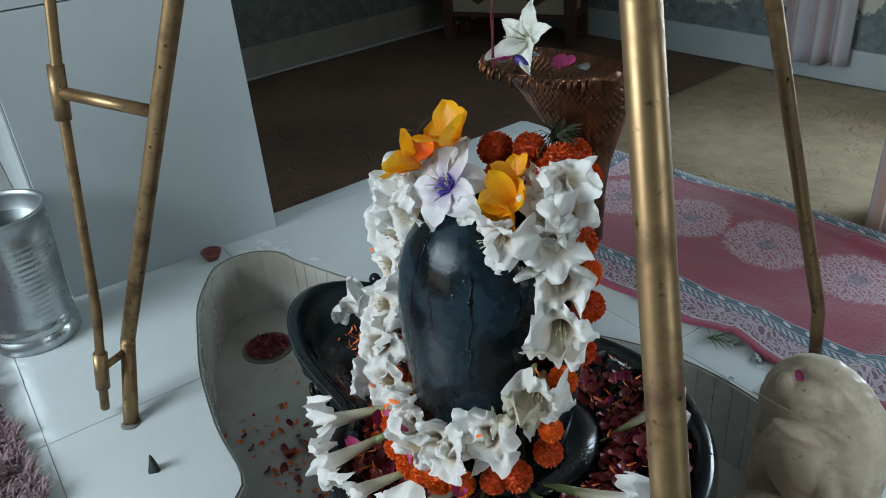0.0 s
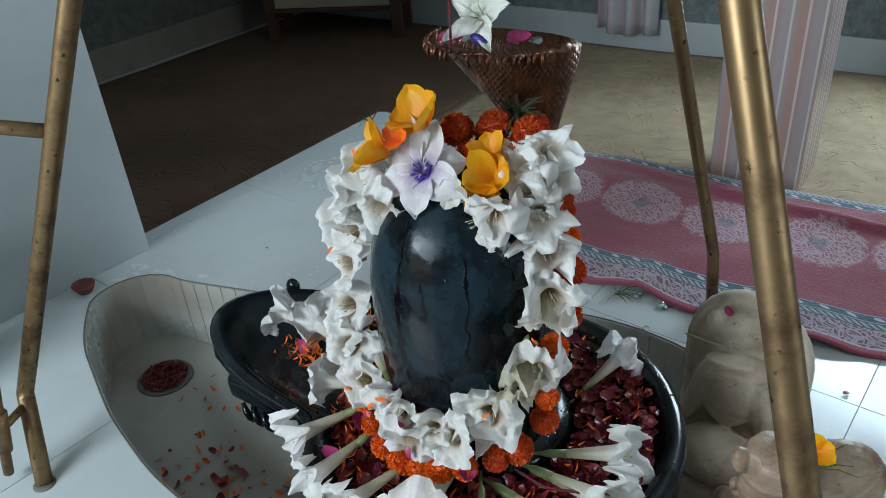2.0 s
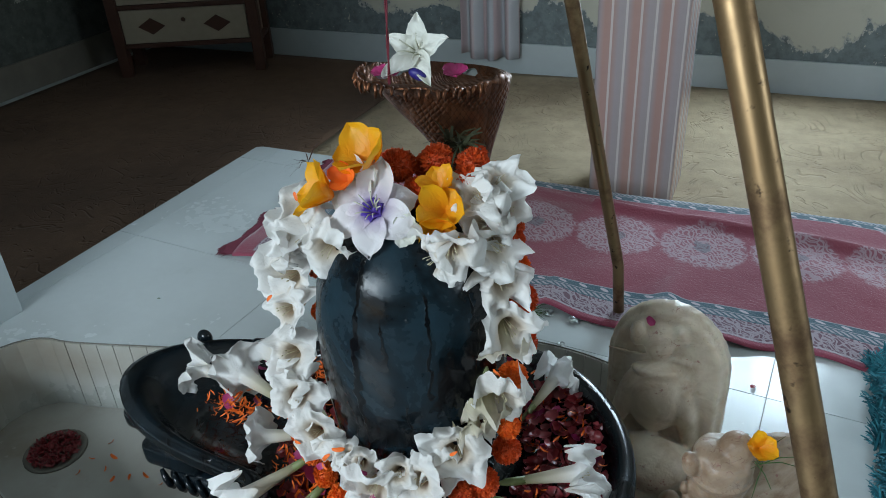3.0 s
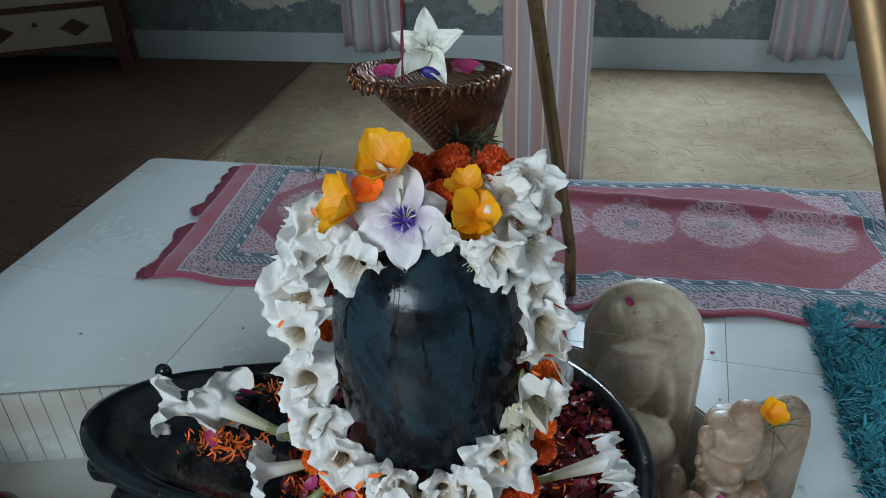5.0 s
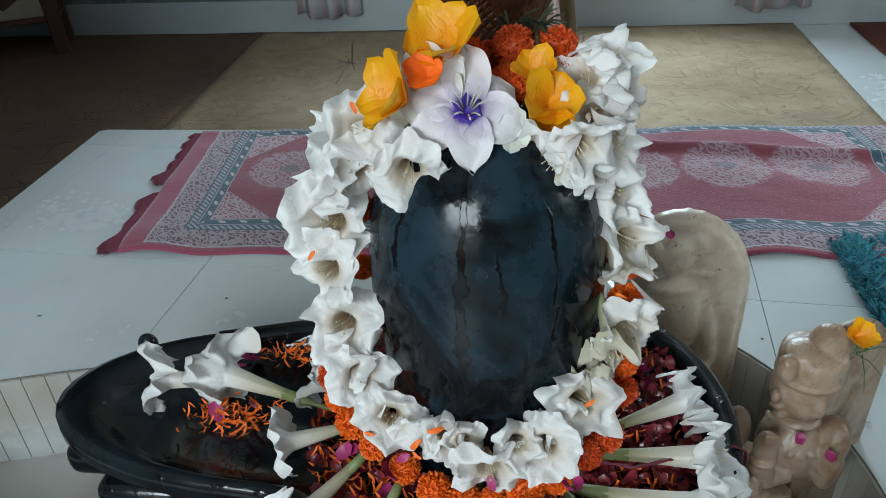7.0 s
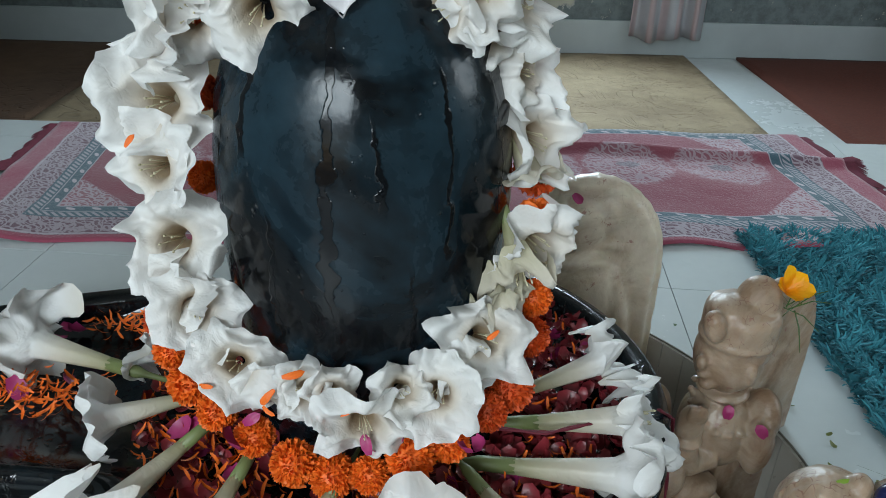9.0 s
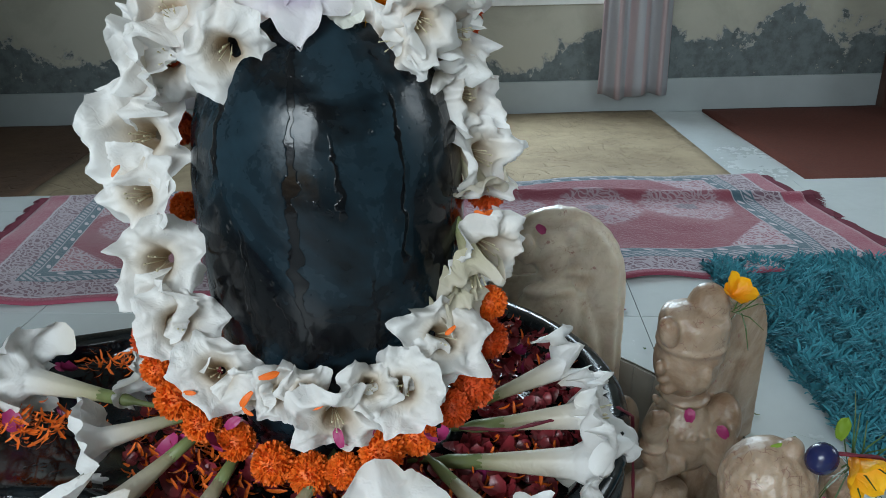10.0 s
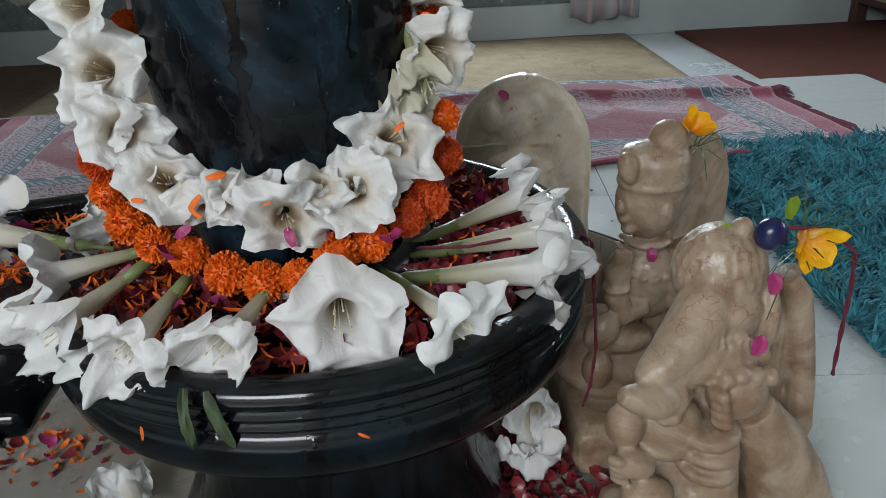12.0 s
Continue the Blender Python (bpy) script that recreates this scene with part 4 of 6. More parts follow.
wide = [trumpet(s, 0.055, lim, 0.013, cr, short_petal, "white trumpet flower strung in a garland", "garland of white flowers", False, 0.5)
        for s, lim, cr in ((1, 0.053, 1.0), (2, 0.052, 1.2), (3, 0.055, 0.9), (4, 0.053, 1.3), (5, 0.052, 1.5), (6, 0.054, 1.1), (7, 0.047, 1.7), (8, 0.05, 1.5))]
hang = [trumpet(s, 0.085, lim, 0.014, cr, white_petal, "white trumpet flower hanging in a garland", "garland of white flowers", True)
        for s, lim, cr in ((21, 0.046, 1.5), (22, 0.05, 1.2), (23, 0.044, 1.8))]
used_wide, used_hang = set(), set()
# middle of the open mouth, facing, size
GARLAND = [((-0.052, -0.135, 0.628), (-0.35, -0.7, 0.5), 0.85), ((0.012, -0.182, 0.608), (0.05, -0.95, -0.15), 0.88), ((-0.062, -0.135, 0.59), (-0.3, -0.85, 0.25), 0.95), ((-0.085, -0.145, 0.532), (-0.15, -0.92, 0.2), 1.0),
           ((-0.094, -0.155, 0.48), (-0.2, -0.92, 0.25), 1.0), ((-0.076, -0.182, 0.425), (-0.05, -0.92, 0.3), 1.05), ((-0.055, -0.206, 0.375), (0.35, -0.8, 0.3), 0.82), ((-0.022, -0.226, 0.335), (0.1, -0.8, 0.45), 0.78),
           ((0.035, -0.236, 0.318), (-0.1, -0.85, 0.4), 0.6), ((0.088, -0.262, 0.304), (0.2, -0.95, 0.1), 0.78), ((0.146, -0.242, 0.32), (-0.15, -0.9, 0.3), 0.74), ((0.187, -0.21, 0.354), (0.35, -0.8, 0.35), 0.92),
           ((0.195, -0.11, 0.6), (0.45, -0.8, 0.1), 0.85), ((0.158, -0.155, 0.617), (-0.05, -0.95, -0.15), 0.8), ((0.198, -0.085, 0.64), (0.45, -0.65, 0.4), 0.85), ((0.19, -0.08, 0.672), (0.2, -0.5, 0.8), 0.75)]
RUFFLED = []
for i, (c, axis, sc) in enumerate(GARLAND):
    axis = Vector(axis).normalized()
    if i in (0, 2) or i >= 12:
        RUFFLED.append((c, axis, sc))
        continue
    kind = (i * 5) % 6
    put_copy(wide, used_wide, aim(Vector(c) - axis * 0.042 * sc, axis, 47 * i, sc * (1.0 if i in (8, 9, 10) else 0.91)) @ Matrix.Diagonal((0.88 + 0.09 * (i % 4), 1.08 - 0.07 * (i % 3), 1, 1)), kind)
for i, (c, axis, sc) in enumerate((((0.228, -0.155, 0.418), (0.5, -0.75, -0.15), 0.95), ((0.226, -0.112, 0.495), (0.6, -0.7, -0.1), 0.92), ((0.214, -0.1, 0.555), (0.6, -0.7, 0.1), 0.88), ((0.004, -0.226, 0.312), (-0.15, -0.85, 0.25), 0.6), ((0.06, -0.24, 0.32), (0.35, -0.8, 0.45), 0.55),
                                ((0.117, -0.243, 0.326), (0.2, -0.8, 0.5), 0.6), ((0.17, -0.213, 0.325), (0.4, -0.85, 0.1), 0.7), ((-0.07, -0.185, 0.385), (-0.4, -0.8, 0.1), 0.7))):
    axis = Vector(axis).normalized()
    put_copy(wide, used_wide, aim(Vector(c) - axis * 0.042 * sc, axis, 80 * i, sc), 6 + i % 2)
for i, (c, axis, sc) in enumerate((((0.218, -0.17, 0.39), (0.25, -0.5, -0.7), 0.85), ((0.224, -0.12, 0.465), (0.35, -0.5, -0.7), 0.8), ((0.2, -0.175, 0.365), (0.3, -0.4, -0.8), 0.7))):
    axis = Vector(axis).normalized()
    put_copy(hang, used_hang, aim(Vector(c) - axis * 0.075 * sc, axis, 80 * i, sc), i)

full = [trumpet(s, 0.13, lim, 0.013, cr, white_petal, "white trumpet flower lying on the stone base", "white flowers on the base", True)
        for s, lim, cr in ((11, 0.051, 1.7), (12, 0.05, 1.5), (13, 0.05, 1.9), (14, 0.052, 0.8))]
used = set()
# stalk end and open end of each flower on the base
LYING = [((0.219, -0.14, 0.205), (0.359, -0.161, 0.232)), ((0.189, -0.197, 0.205), (0.335, -0.23, 0.222)), ((0.221, -0.105, 0.21), (0.335, -0.066, 0.235)), ((0.177, -0.226, 0.22), (0.243, -0.325, 0.212)),
         ((0.062, -0.258, 0.235), (0.026, -0.347, 0.222)), ((-0.02, -0.23, 0.235), (-0.05, -0.343, 0.222)), ((-0.07, -0.19, 0.235), (-0.14, -0.285, 0.212)), ((-0.085, -0.12, 0.22), (-0.192, -0.165, 0.215)),
         ((-0.18, -0.075, 0.21), (-0.32, -0.03, 0.215)), ((-0.28, -0.04, 0.205), (-0.405, -0.05, 0.215)), ((0.2, 0.06, 0.2), (0.225, 0.155, 0.215)),
         ((0.122, -0.23, 0.22), (0.133, -0.325, 0.232)), ((-0.09, -0.1, 0.225), (-0.165, -0.05, 0.23))]
for i, (a, b) in enumerate(LYING):
    a, b = Vector(a), Vector(b)
    s = min(1.2, max(0.85, (b - a).length / 0.125))
    if i == 11:
        s = 1.1
    put_copy(full, used, aim(b - (b - a).normalized() * 0.128 * s, b - a, 61 * i, s), i if i != 11 else 3)
for a, b, r in (((0.335, -0.01, PIT + 0.14), (0.322, -0.12, PIT + 0.06), 20), ((-0.15, -0.15, PIT + 0.035), (-0.225, -0.045, PIT + 0.06), 80), ((0.375, 0.03, PIT + 0.1), (0.345, -0.06, PIT + 0.12), 141)):
    a, b = Vector(a), Vector(b)
    put_copy(full, used, aim(a, b - a, r, 0.9), r)


# marigolds
def marigold_bm(seed, r):
    bm = bmesh.new()
    rnd = random.Random(seed)
    N = 640
    bmesh.ops.create_icosphere(bm, subdivisions=2, radius=r * 0.8)
    for i in range(N):
        z = 1 - 2 * (i + 0.5) / N
        a = i * 2.39996
        d = Vector((math.sqrt(1 - z * z) * math.cos(a), math.sqrt(1 - z * z) * math.sin(a), z))
        d = (d + 0.1 * Vector((rnd.uniform(-1, 1), rnd.uniform(-1, 1), rnd.uniform(-1, 1)))).normalized()
        t = Matrix.Rotation(rnd.random() * 6.28, 3, d) @ d.orthogonal().normalized()
        b = d.cross(t)
        w, h = r * (0.062 + 0.04 * rnd.random()), r * (0.17 + 0.15 * rnd.random())
        p = d * r * 0.74
        q = [bm.verts.new(p + t * w * s1 * k + d * h * f + b * w * 0.8 * g) for s1, k, f, g in
             ((-1, 0.5, 0, 0), (1, 0.5, 0, 0), (1, 1.0, 0.75, 0.4), (0.3, 0.9, 1.0, 0.9), (-0.3, 0.9, 0.9, 0.7), (-1, 1.0, 0.75, 0.2))]
        bm.faces.new(q)
    return bm


def marigold(seed, r, material, label, group):
    e = thing("marigold", label, "flower", group)
    part("bloom", marigold_bm(seed, r), material, e, smooth=False)
    return e


golds = [marigold(1, 0.0235, orange_petal, "bright orange marigold in the garland", "garland of marigolds"), marigold(2, 0.022, orange_petal, "bright orange marigold in the garland", "garland of marigolds"),
         marigold(3, 0.024, deep_petal, "deep orange marigold in the garland", "garland of marigolds")]
used = set()
# a string of marigolds below the white flowers and up both sides
MARIGOLDS = [(-0.099, -0.16, 0.335), (-0.098, -0.164, 0.303), (-0.082, -0.172, 0.274), (-0.053, -0.194, 0.259), (-0.012, -0.228, 0.26), (0.024, -0.246, 0.248), (0.058, -0.252, 0.24), (0.09, -0.253, 0.243),
             (0.125, -0.247, 0.259), (0.157, -0.233, 0.264), (0.191, -0.206, 0.275), (0.212, -0.182, 0.283), (0.231, -0.14, 0.312), (0.233, -0.137, 0.352)]
for i, p in enumerate(MARIGOLDS):
    put_copy(golds, used, aim(p, (p[0] - AX.x, p[1] - AX.y, 0.05), 70 * i, (0.88, 0.8, 0.95)[i % 3]), 2 if i in (0, 10, 11, 12) else i % 2)
for i, (th, z) in enumerate(((82, 0.42), (93, 0.455), (102, 0.508), (106, 0.55), (106, 0.592), (102, 0.62), (-86, 0.45), (-84, 0.53), (-80, 0.59))):
    c, n = around(th, z, max(stone_r(min(z, 0.62)), 0.11) + (0.024 if th > 0 else 0.012))
    put_copy(golds, used, aim(c, n + Vector((0, 0, 0.3)), 70 * i, 0.95 if th > 0 else 0.7), 2 if i % 3 else 1)
# marigolds heaped on the crown of the stone
for i, p in enumerate(((0.15, -0.03, 0.68), (0.105, -0.04, 0.685), (0.08, -0.01, 0.66), (0.158, -0.058, 0.672), (0.13, 0.02, 0.665), (0.06, -0.06, 0.68), (0.035, -0.03, 0.665), (0.1, -0.09, 0.66), (0.165, 0.0, 0.65))):
    put_copy(golds, used, aim(p, (0.1, -0.5, 1), 50 * i, 0.95), 2)


# broad-petalled blooms on top
def petal_bm(length, width, curl, cup, seed, tipped=0.7, foot=0.12, ragged=0.05):
    """One petal from the origin outwards along +x, curling down."""
    bm = bmesh.new()
    rows, cols, grid = 12, 8, []
    for i in range(rows + 1):
        u = i / rows
        w = width * (math.sin(math.pi * min(1, u * tipped + foot)) ** 0.8) * (1 if u < 1 else 0.05)
        if tipped > 0.95:
            w = width * 1.45 * min(1.0, (u + 0.2) * 1.9) * (1 - u) ** 0.75
        elif u > 0.8:
            w *= max(0.05, 1 - ((u - 0.8) / 0.2) ** 1.7)
        row = []
        for j in range(cols + 1):
            v = j / cols * 2 - 1
            nz = ragged * length * (noise.noise((u * 3 + seed * 5, v * 1.5, seed)) + 0.7 * (0.2 - abs(noise.noise((u * 5 + seed * 3, v * 2.5, seed)))))
            row.append(bm.verts.new((length * u * (1 - 0.12 * curl * u), w * v, length * (cup * u - curl * u * u) + cup * 0.3 * width * v * v + nz)))
        grid.append(row)
    for a, b in zip(grid, grid[1:]):
        for j in range(cols):
            bm.faces.new((a[j], a[j + 1], b[j + 1], b[j]))
    return bm


def bloom(name, at, axis, petals, length, width, curl, cup, material, label, roll=0, heart=None, threads=0, tipped=0.7, group="", wild=0.2):
    e = thing(name, label, "flower", group)
    e.matrix_basis = aim(at, axis, roll)
    rnd = random.Random(int(at[0] * 1000) + petals)
    for k in range(petals):
        o = part("petal", petal_bm(length * (1 - wild / 2 + wild * rnd.random()), width * (0.9 + 0.2 * rnd.random()), curl * (0.7 + 0.6 * rnd.random()), cup * (1 - wild + 2 * wild * rnd.random()), k + rnd.random() * 9, tipped, 0.12 if tipped < 0.86 else 0.04, max(0.05, wild * 0.38)), material, e)
        o.matrix_basis = pose(0, 0, 0.0008 * k, 0, 0, 360 * k / petals + rnd.uniform(-7, 7))
    if heart:
        part("throat", lathe([(0.002, 0.001), (0.007, 0.004), (0.013, 0.01), (0.0115, 0.0105), (0.006, 0.006), (0.002, 0.004)], 18, (0, 0, 0), lambda a, r, z: r * (1 + 0.25 * math.cos(6 * a))), heart, e, "violet throat")
    for k in range(threads):
        a = k * 2.4
        part("stamen", sweep([(0.004 * math.cos(a), 0.004 * math.sin(a), 0.004), (0.01 * math.cos(a), 0.01 * math.sin(a), 0.022), (0.017 * math.cos(a), 0.017 * math.sin(a), 0.03)], 0.0009, 5), cream_petal, e)
    return e


bloom("lily", (0.066, -0.146, 0.656), (0.1, -0.74, 0.66), 6, 0.068, 0.023, 0.5, 0.42, lily_petal, "pale lilac lily with a violet throat", 32, violet, 9, 0.84, "", 0.28)
bloom("white_flower", (0.034, -0.118, 0.672), (-0.25, -0.8, 0.5), 5, 0.046, 0.023, 0.35, 0.6, snow_petal, "small white flower with orange petals in it", 40, None, 0, 0.82, "", 0.3)
bloom("orange_flower", (0.03, -0.138, 0.688), (-0.1, -0.7, 0.6), 5, 0.02, 0.009, 0.2, 1.0, orange_petal, "loose orange petals in a white flower", 100)
bloom("white_flower", (0.108, -0.145, 0.64), (0.2, -0.9, 0.2), 6, 0.02, 0.009, 0.2, 0.6, snow_petal, "tiny pale pink blossom beside the lily", 10)
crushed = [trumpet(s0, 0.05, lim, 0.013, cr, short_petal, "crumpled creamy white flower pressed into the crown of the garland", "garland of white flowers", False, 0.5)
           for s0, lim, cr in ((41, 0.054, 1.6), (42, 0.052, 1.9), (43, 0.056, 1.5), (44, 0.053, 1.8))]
used_crushed = set()
k = 0
for c, axis, sc in RUFFLED:
    side = axis.cross(Vector((0, 0, 1))).normalized()
    for du, dz, tilt in ((-0.013, 0.01, -0.4), (0.013, -0.008, 0.35)):
        ax = (axis + side * tilt * 1.2 + Vector((0, 0, -dz * 9))).normalized()
        put_copy(crushed, used_crushed, aim(Vector(c) + side * du + Vector((0, 0, dz)) - ax * 0.03 * sc, ax, 67 * k, sc * 0.92), k)
        k += 1
gold = [bloom("yellow_flower", (0.1 * k, 0, 0), (0, 0, 1), n, ln, wd, 0.3, 1.15, yellow_petal, "bright yellow flower of broad ragged petals", 0, None, 0, tp, "yellow flowers", 0.24) for k, (n, ln, wd, tp) in enumerate(((5, 0.047, 0.026, 0.8), (5, 0.043, 0.024, 0.8), (5, 0.036, 0.02, 0.8)))]
used_gold = set()
for k, (c, ax, sc) in enumerate((((0.046, -0.115, 0.708), (-0.15, -0.55, 0.8), 0.88), ((0.004, -0.15, 0.672), (-0.6, -0.55, 0.55), 0.85), ((0.13, -0.088, 0.672), (-0.1, -0.45, 0.85), 0.66), ((0.142, -0.108, 0.65), (0.15, -0.75, 0.55), 0.68), ((0.146, -0.118, 0.634), (0.1, -0.85, -0.1), 0.66))):
    ax = Vector(ax).normalized()
    put_copy(gold, used_gold, aim(Vector(c) - ax * 0.012 * sc, ax, 70 * k, sc), k)
bloom("star_flower", (0.07, -0.002, 0.812), (0.02, -0.86, 0.5), 5, 0.05, 0.015, 0.35, 0.55, snow_petal, "white five-pointed flower standing on the copper hood", 18, None, 5, 1.0, "", 0.35)
bm = blob((0.076, -0.022, 0.79), (0.013, 0.006, 0.0075), (20, 20, 0))
tagged(link("blue_petal", bm, plain("deep blue petal", (0.02, 0.012, 0.16), 0.5, var=0.4, scale=120)), "folded deep blue petal in a white flower", "petal")
for i, (p, s) in enumerate((((0.02, -0.005, 0.779), 1), ((0.035, -0.012, 0.782), 0.8), ((0.11, 0.02, 0.778), 1.1), ((0.005, 0.01, 0.777), 0.7))):
    bloom("pink_blossom", p, (0.1 * i - 0.2, -0.3, 1), 5, 0.016 * s, 0.008 * s, 0.2, 0.6, pink_petal, "small magenta blossom on the copper hood", 40 * i)

# ---- the long rug ----
RL, RW = 2.07, 0.8


def rug_mat():
    m = Mat("pink patterned rug", 0.95)
    uv = m.n("UVMap").outputs[0]
    u, v, _ = m.xyz(uv)
    du = m.math("SUBTRACT", m.math("MINIMUM", u, m.math("SUBTRACT", RL, u)), 0.035)
    dv = m.math("MINIMUM", v, m.math("SUBTRACT", RW, v))
    d = m.math("MINIMUM", du, dv)
    warp = m.n("VectorMath", {"operation": "MULTIPLY_ADD"}, i0=m.noise(uv, 26, 1, out="Color"), i1=(0.035, 0.035, 0.0), i2=uv).outputs[0]
    vor = m.n("TexVoronoi", {"feature": "DISTANCE_TO_EDGE"}, Vector=warp, Scale=52).outputs["Distance"]
    rings = m.n("TexWave", {"wave_type": "RINGS", "rings_direction": "Z"}, Vector=m.n("VectorMath", {"operation": "FRACTION"}, i0=m.n("VectorMath", {"operation": "SCALE"}, i0=warp, Scale=18).outputs[0]).outputs[0], Scale=1.5, Distortion=1.5).outputs["Fac"]
    lace = m.math("MAXIMUM", m.step(vor, 0.05, 0.10, 1.0, 0.0), m.step(rings, 0.66, 0.8))
    pile = m.noise(uv, 420, 2)
    field = (0.25, 0.052, 0.08)
    white = (0.47, 0.41, 0.455)
    mauve = (0.15, 0.075, 0.105)
    blue = (0.05, 0.105, 0.14)
    # medallions along the field
    mu = m.math("DIVIDE", m.math("SUBTRACT", u, 1.038 - 3.5 * 0.235), 0.235)
    fx = m.math("MULTIPLY", m.math("SUBTRACT", m.math("FRACT", mu), 0.5), 0.235)
    fy = m.math("SUBTRACT", v, 0.43)
    rad = m.math("POWER", m.math("ADD", m.math("POWER", m.math("ABSOLUTE", m.math("DIVIDE", fx, 0.108)), 2.0), m.math("POWER", m.math("ABSOLUTE", m.math("DIVIDE", fy, 0.105)), 2.0)), 0.5)
    rad = m.math("ADD", rad, m.math("MULTIPLY_ADD", m.noise(uv, 45, 3), 0.5, -0.25))
    inrow = m.math("MULTIPLY", m.step(mu, -0.01, 0.01), m.step(mu, 6.99, 7.01, 1.0, 0.0))
    med = m.math("MULTIPLY", m.step(rad, 0.95, 1.15, 1.0, 0.0), inrow)
    core = m.math("MULTIPLY", m.step(rad, 0.2, 0.26, 1.0, 0.0), inrow)
    c = m.mix(m.math("MULTIPLY", med, m.math("MULTIPLY_ADD", lace, 0.46, 0.12)), field, white)
    c = m.mix(m.math("MULTIPLY", core, 0.5), c, blue)
    # lace corners of the field
    corner = m.step(m.math("ADD", m.math("SUBTRACT", du, 0.152), m.math("SUBTRACT", dv, 0.152)), 0.15, 0.16, 1.0, 0.0)
    c = m.mix(m.math("MULTIPLY", corner, m.math("MULTIPLY_ADD", lace, 0.65, 0.12)), c, white)
    # blue guard band with white dots and key lines
    along = m.math("ADD", u, v)
    dot = m.math("ADD", m.math("POWER", m.math("DIVIDE", m.math("SUBTRACT", m.math("FRACT", m.math("DIVIDE", along, 0.055)), 0.5), 0.17), 2.0), m.math("POWER", m.math("DIVIDE", m.math("SUBTRACT", d, 0.139), 0.007), 2.0))
    key = m.math("MULTIPLY", m.step(m.math("ABSOLUTE", m.math("SUBTRACT", m.math("FRACT", m.math("DIVIDE", along, 0.017)), 0.5)), 0.2, 0.27), m.step(m.math("ABSOLUTE", m.math("SUBTRACT", d, 0.111)), 0.008, 0.01, 1.0, 0.0))
    line = m.math("MAXIMUM", m.step(m.math("ABSOLUTE", m.math("SUBTRACT", d, 0.125)), 0.001, 0.002, 1.0, 0.0), m.step(m.math("ABSOLUTE", m.math("SUBTRACT", d, 0.1505)), 0.001, 0.0022, 1.0, 0.0))
    guard = m.mix(m.math("MAXIMUM", m.math("MAXIMUM", m.step(dot, 0.8, 1.1, 1.0, 0.0), m.math("MULTIPLY", key, 0.7)), m.math("MULTIPLY", line, 0.7)), blue, white)
    c = m.mix(m.step(d, 0.151, 0.153, 1.0, 0.0), c, guard)
    # broad lace border
    border = m.mix(m.math("MULTIPLY", lace, 0.62), mauve, white)
    c = m.mix(m.step(d, 0.0965, 0.098, 1.0, 0.0), c, border)
    c = m.mix(m.step(m.math("ABSOLUTE", m.math("SUBTRACT", d, 0.026)), 0.0015, 0.003, 0.8, 0.0), c, white)
    c = m.mix(m.step(d, 0.02, 0.022, 1.0, 0.0), c, (0.3, 0.06, 0.1))
    c = m.mix(0.5, c, m.mix(pile, (0.62, 0.62, 0.62), (1.1, 1.1, 1.1)), "MULTIPLY")
    c = m.mix(0.35, c, m.mix(m.noise(uv, 5, 4), (0.72, 0.7, 0.72), (1.05, 1.05, 1.05)), "MULTIPLY")
    m.col(c).set(Sheen_Weight=0.3, Sheen_Roughness=0.4)
    m.bump(m.math("ADD", m.math("MULTIPLY", pile, 0.6), m.math("MULTIPLY", lace, 0.3)), 0.5, 0.003)
    return m.m


rug = thing("long_rug", "long pink rug with lace medallions, blue guard bands and maroon fringe", "rug")
bm = bmesh.new()
uvl = bm.loops.layers.uv.new("UVMap")
nx, ny = 180, 70
rot = radians(1.15)


def rug_point(u, v):
    """Where the rug lies: flat, softly rippled, its far border hanging over the platform's edge."""
    near = (0.014 * math.sin(u * 9.5) + 0.007 * math.sin(u * 21 + 1)) * max(0, 1 - v / 0.25) if u > 0.9 else 0.005 * math.sin(u * 23) * max(0, 1 - v / 0.2)
    x, y = u, v + near
    lift = 0.008 + 0.004 * noise.noise((u * 4, v * 4, 2)) + 0.024 * max(0, noise.noise((u * 2.2 + 4, v * 3, 7)))
    # one long crease and a raised, wavy near edge
    lift += 0.017 * max(0, math.sin(u * 15 + 0.6)) ** 2 * max(0, 1 - v / 0.2) * (1 if u > 0.8 else 0.35)
    lift += 0.012 * max(0, noise.noise((u * 5 + 2, v * 7, 11)))
    lift += 0.02 * math.exp(-((v - 0.57 + 0.12 * (u - 1.2)) / 0.02) ** 2) * (1 if u > 0.95 else 0.2)
    lift += 0.026 * math.exp(-((u - 1.16 - 0.25 * v) / 0.03) ** 2) * max(0, 1 - v / 0.4)
    edge = 0.69
    if y > edge:
        over = y - edge
        a = min(over / 0.02, math.pi / 2)
        y = edge + 0.02 * math.sin(a)
        lift -= 0.02 * (1 - math.cos(a)) + max(0, over - 0.02 * math.pi / 2)
        lift = min(lift, 0.01) if a < 1.5 else lift
    return Vector((-0.85 + x * math.cos(rot) - y * math.sin(rot) - 0.05 * (v / 0.7), 0.598 + x * math.sin(rot) + y * math.cos(rot), lift))


grid = [[bm.verts.new(rug_point(RL * i / nx, RW * j / ny)) for i in range(nx + 1)] for j in range(ny + 1)]
for j in range(ny):
    for i in range(nx):
        f = bm.faces.new((grid[j][i], grid[j][i + 1], grid[j + 1][i + 1], grid[j + 1][i]))
        for l, (a, b) in zip(f.loops, ((i, j), (i + 1, j), (i + 1, j + 1), (i, j + 1))):
            l[uvl].uv = (RL * a / nx, RW * b / ny)
made = bmesh.ops.extrude_edge_only(bm, edges=[e for e in bm.edges if e.is_boundary])
for g in made["geom"]:
    if isinstance(g, bmesh.types.BMVert):
        g.co.z -= 0.006
part("woven_field", bm, rug_mat(), rug)
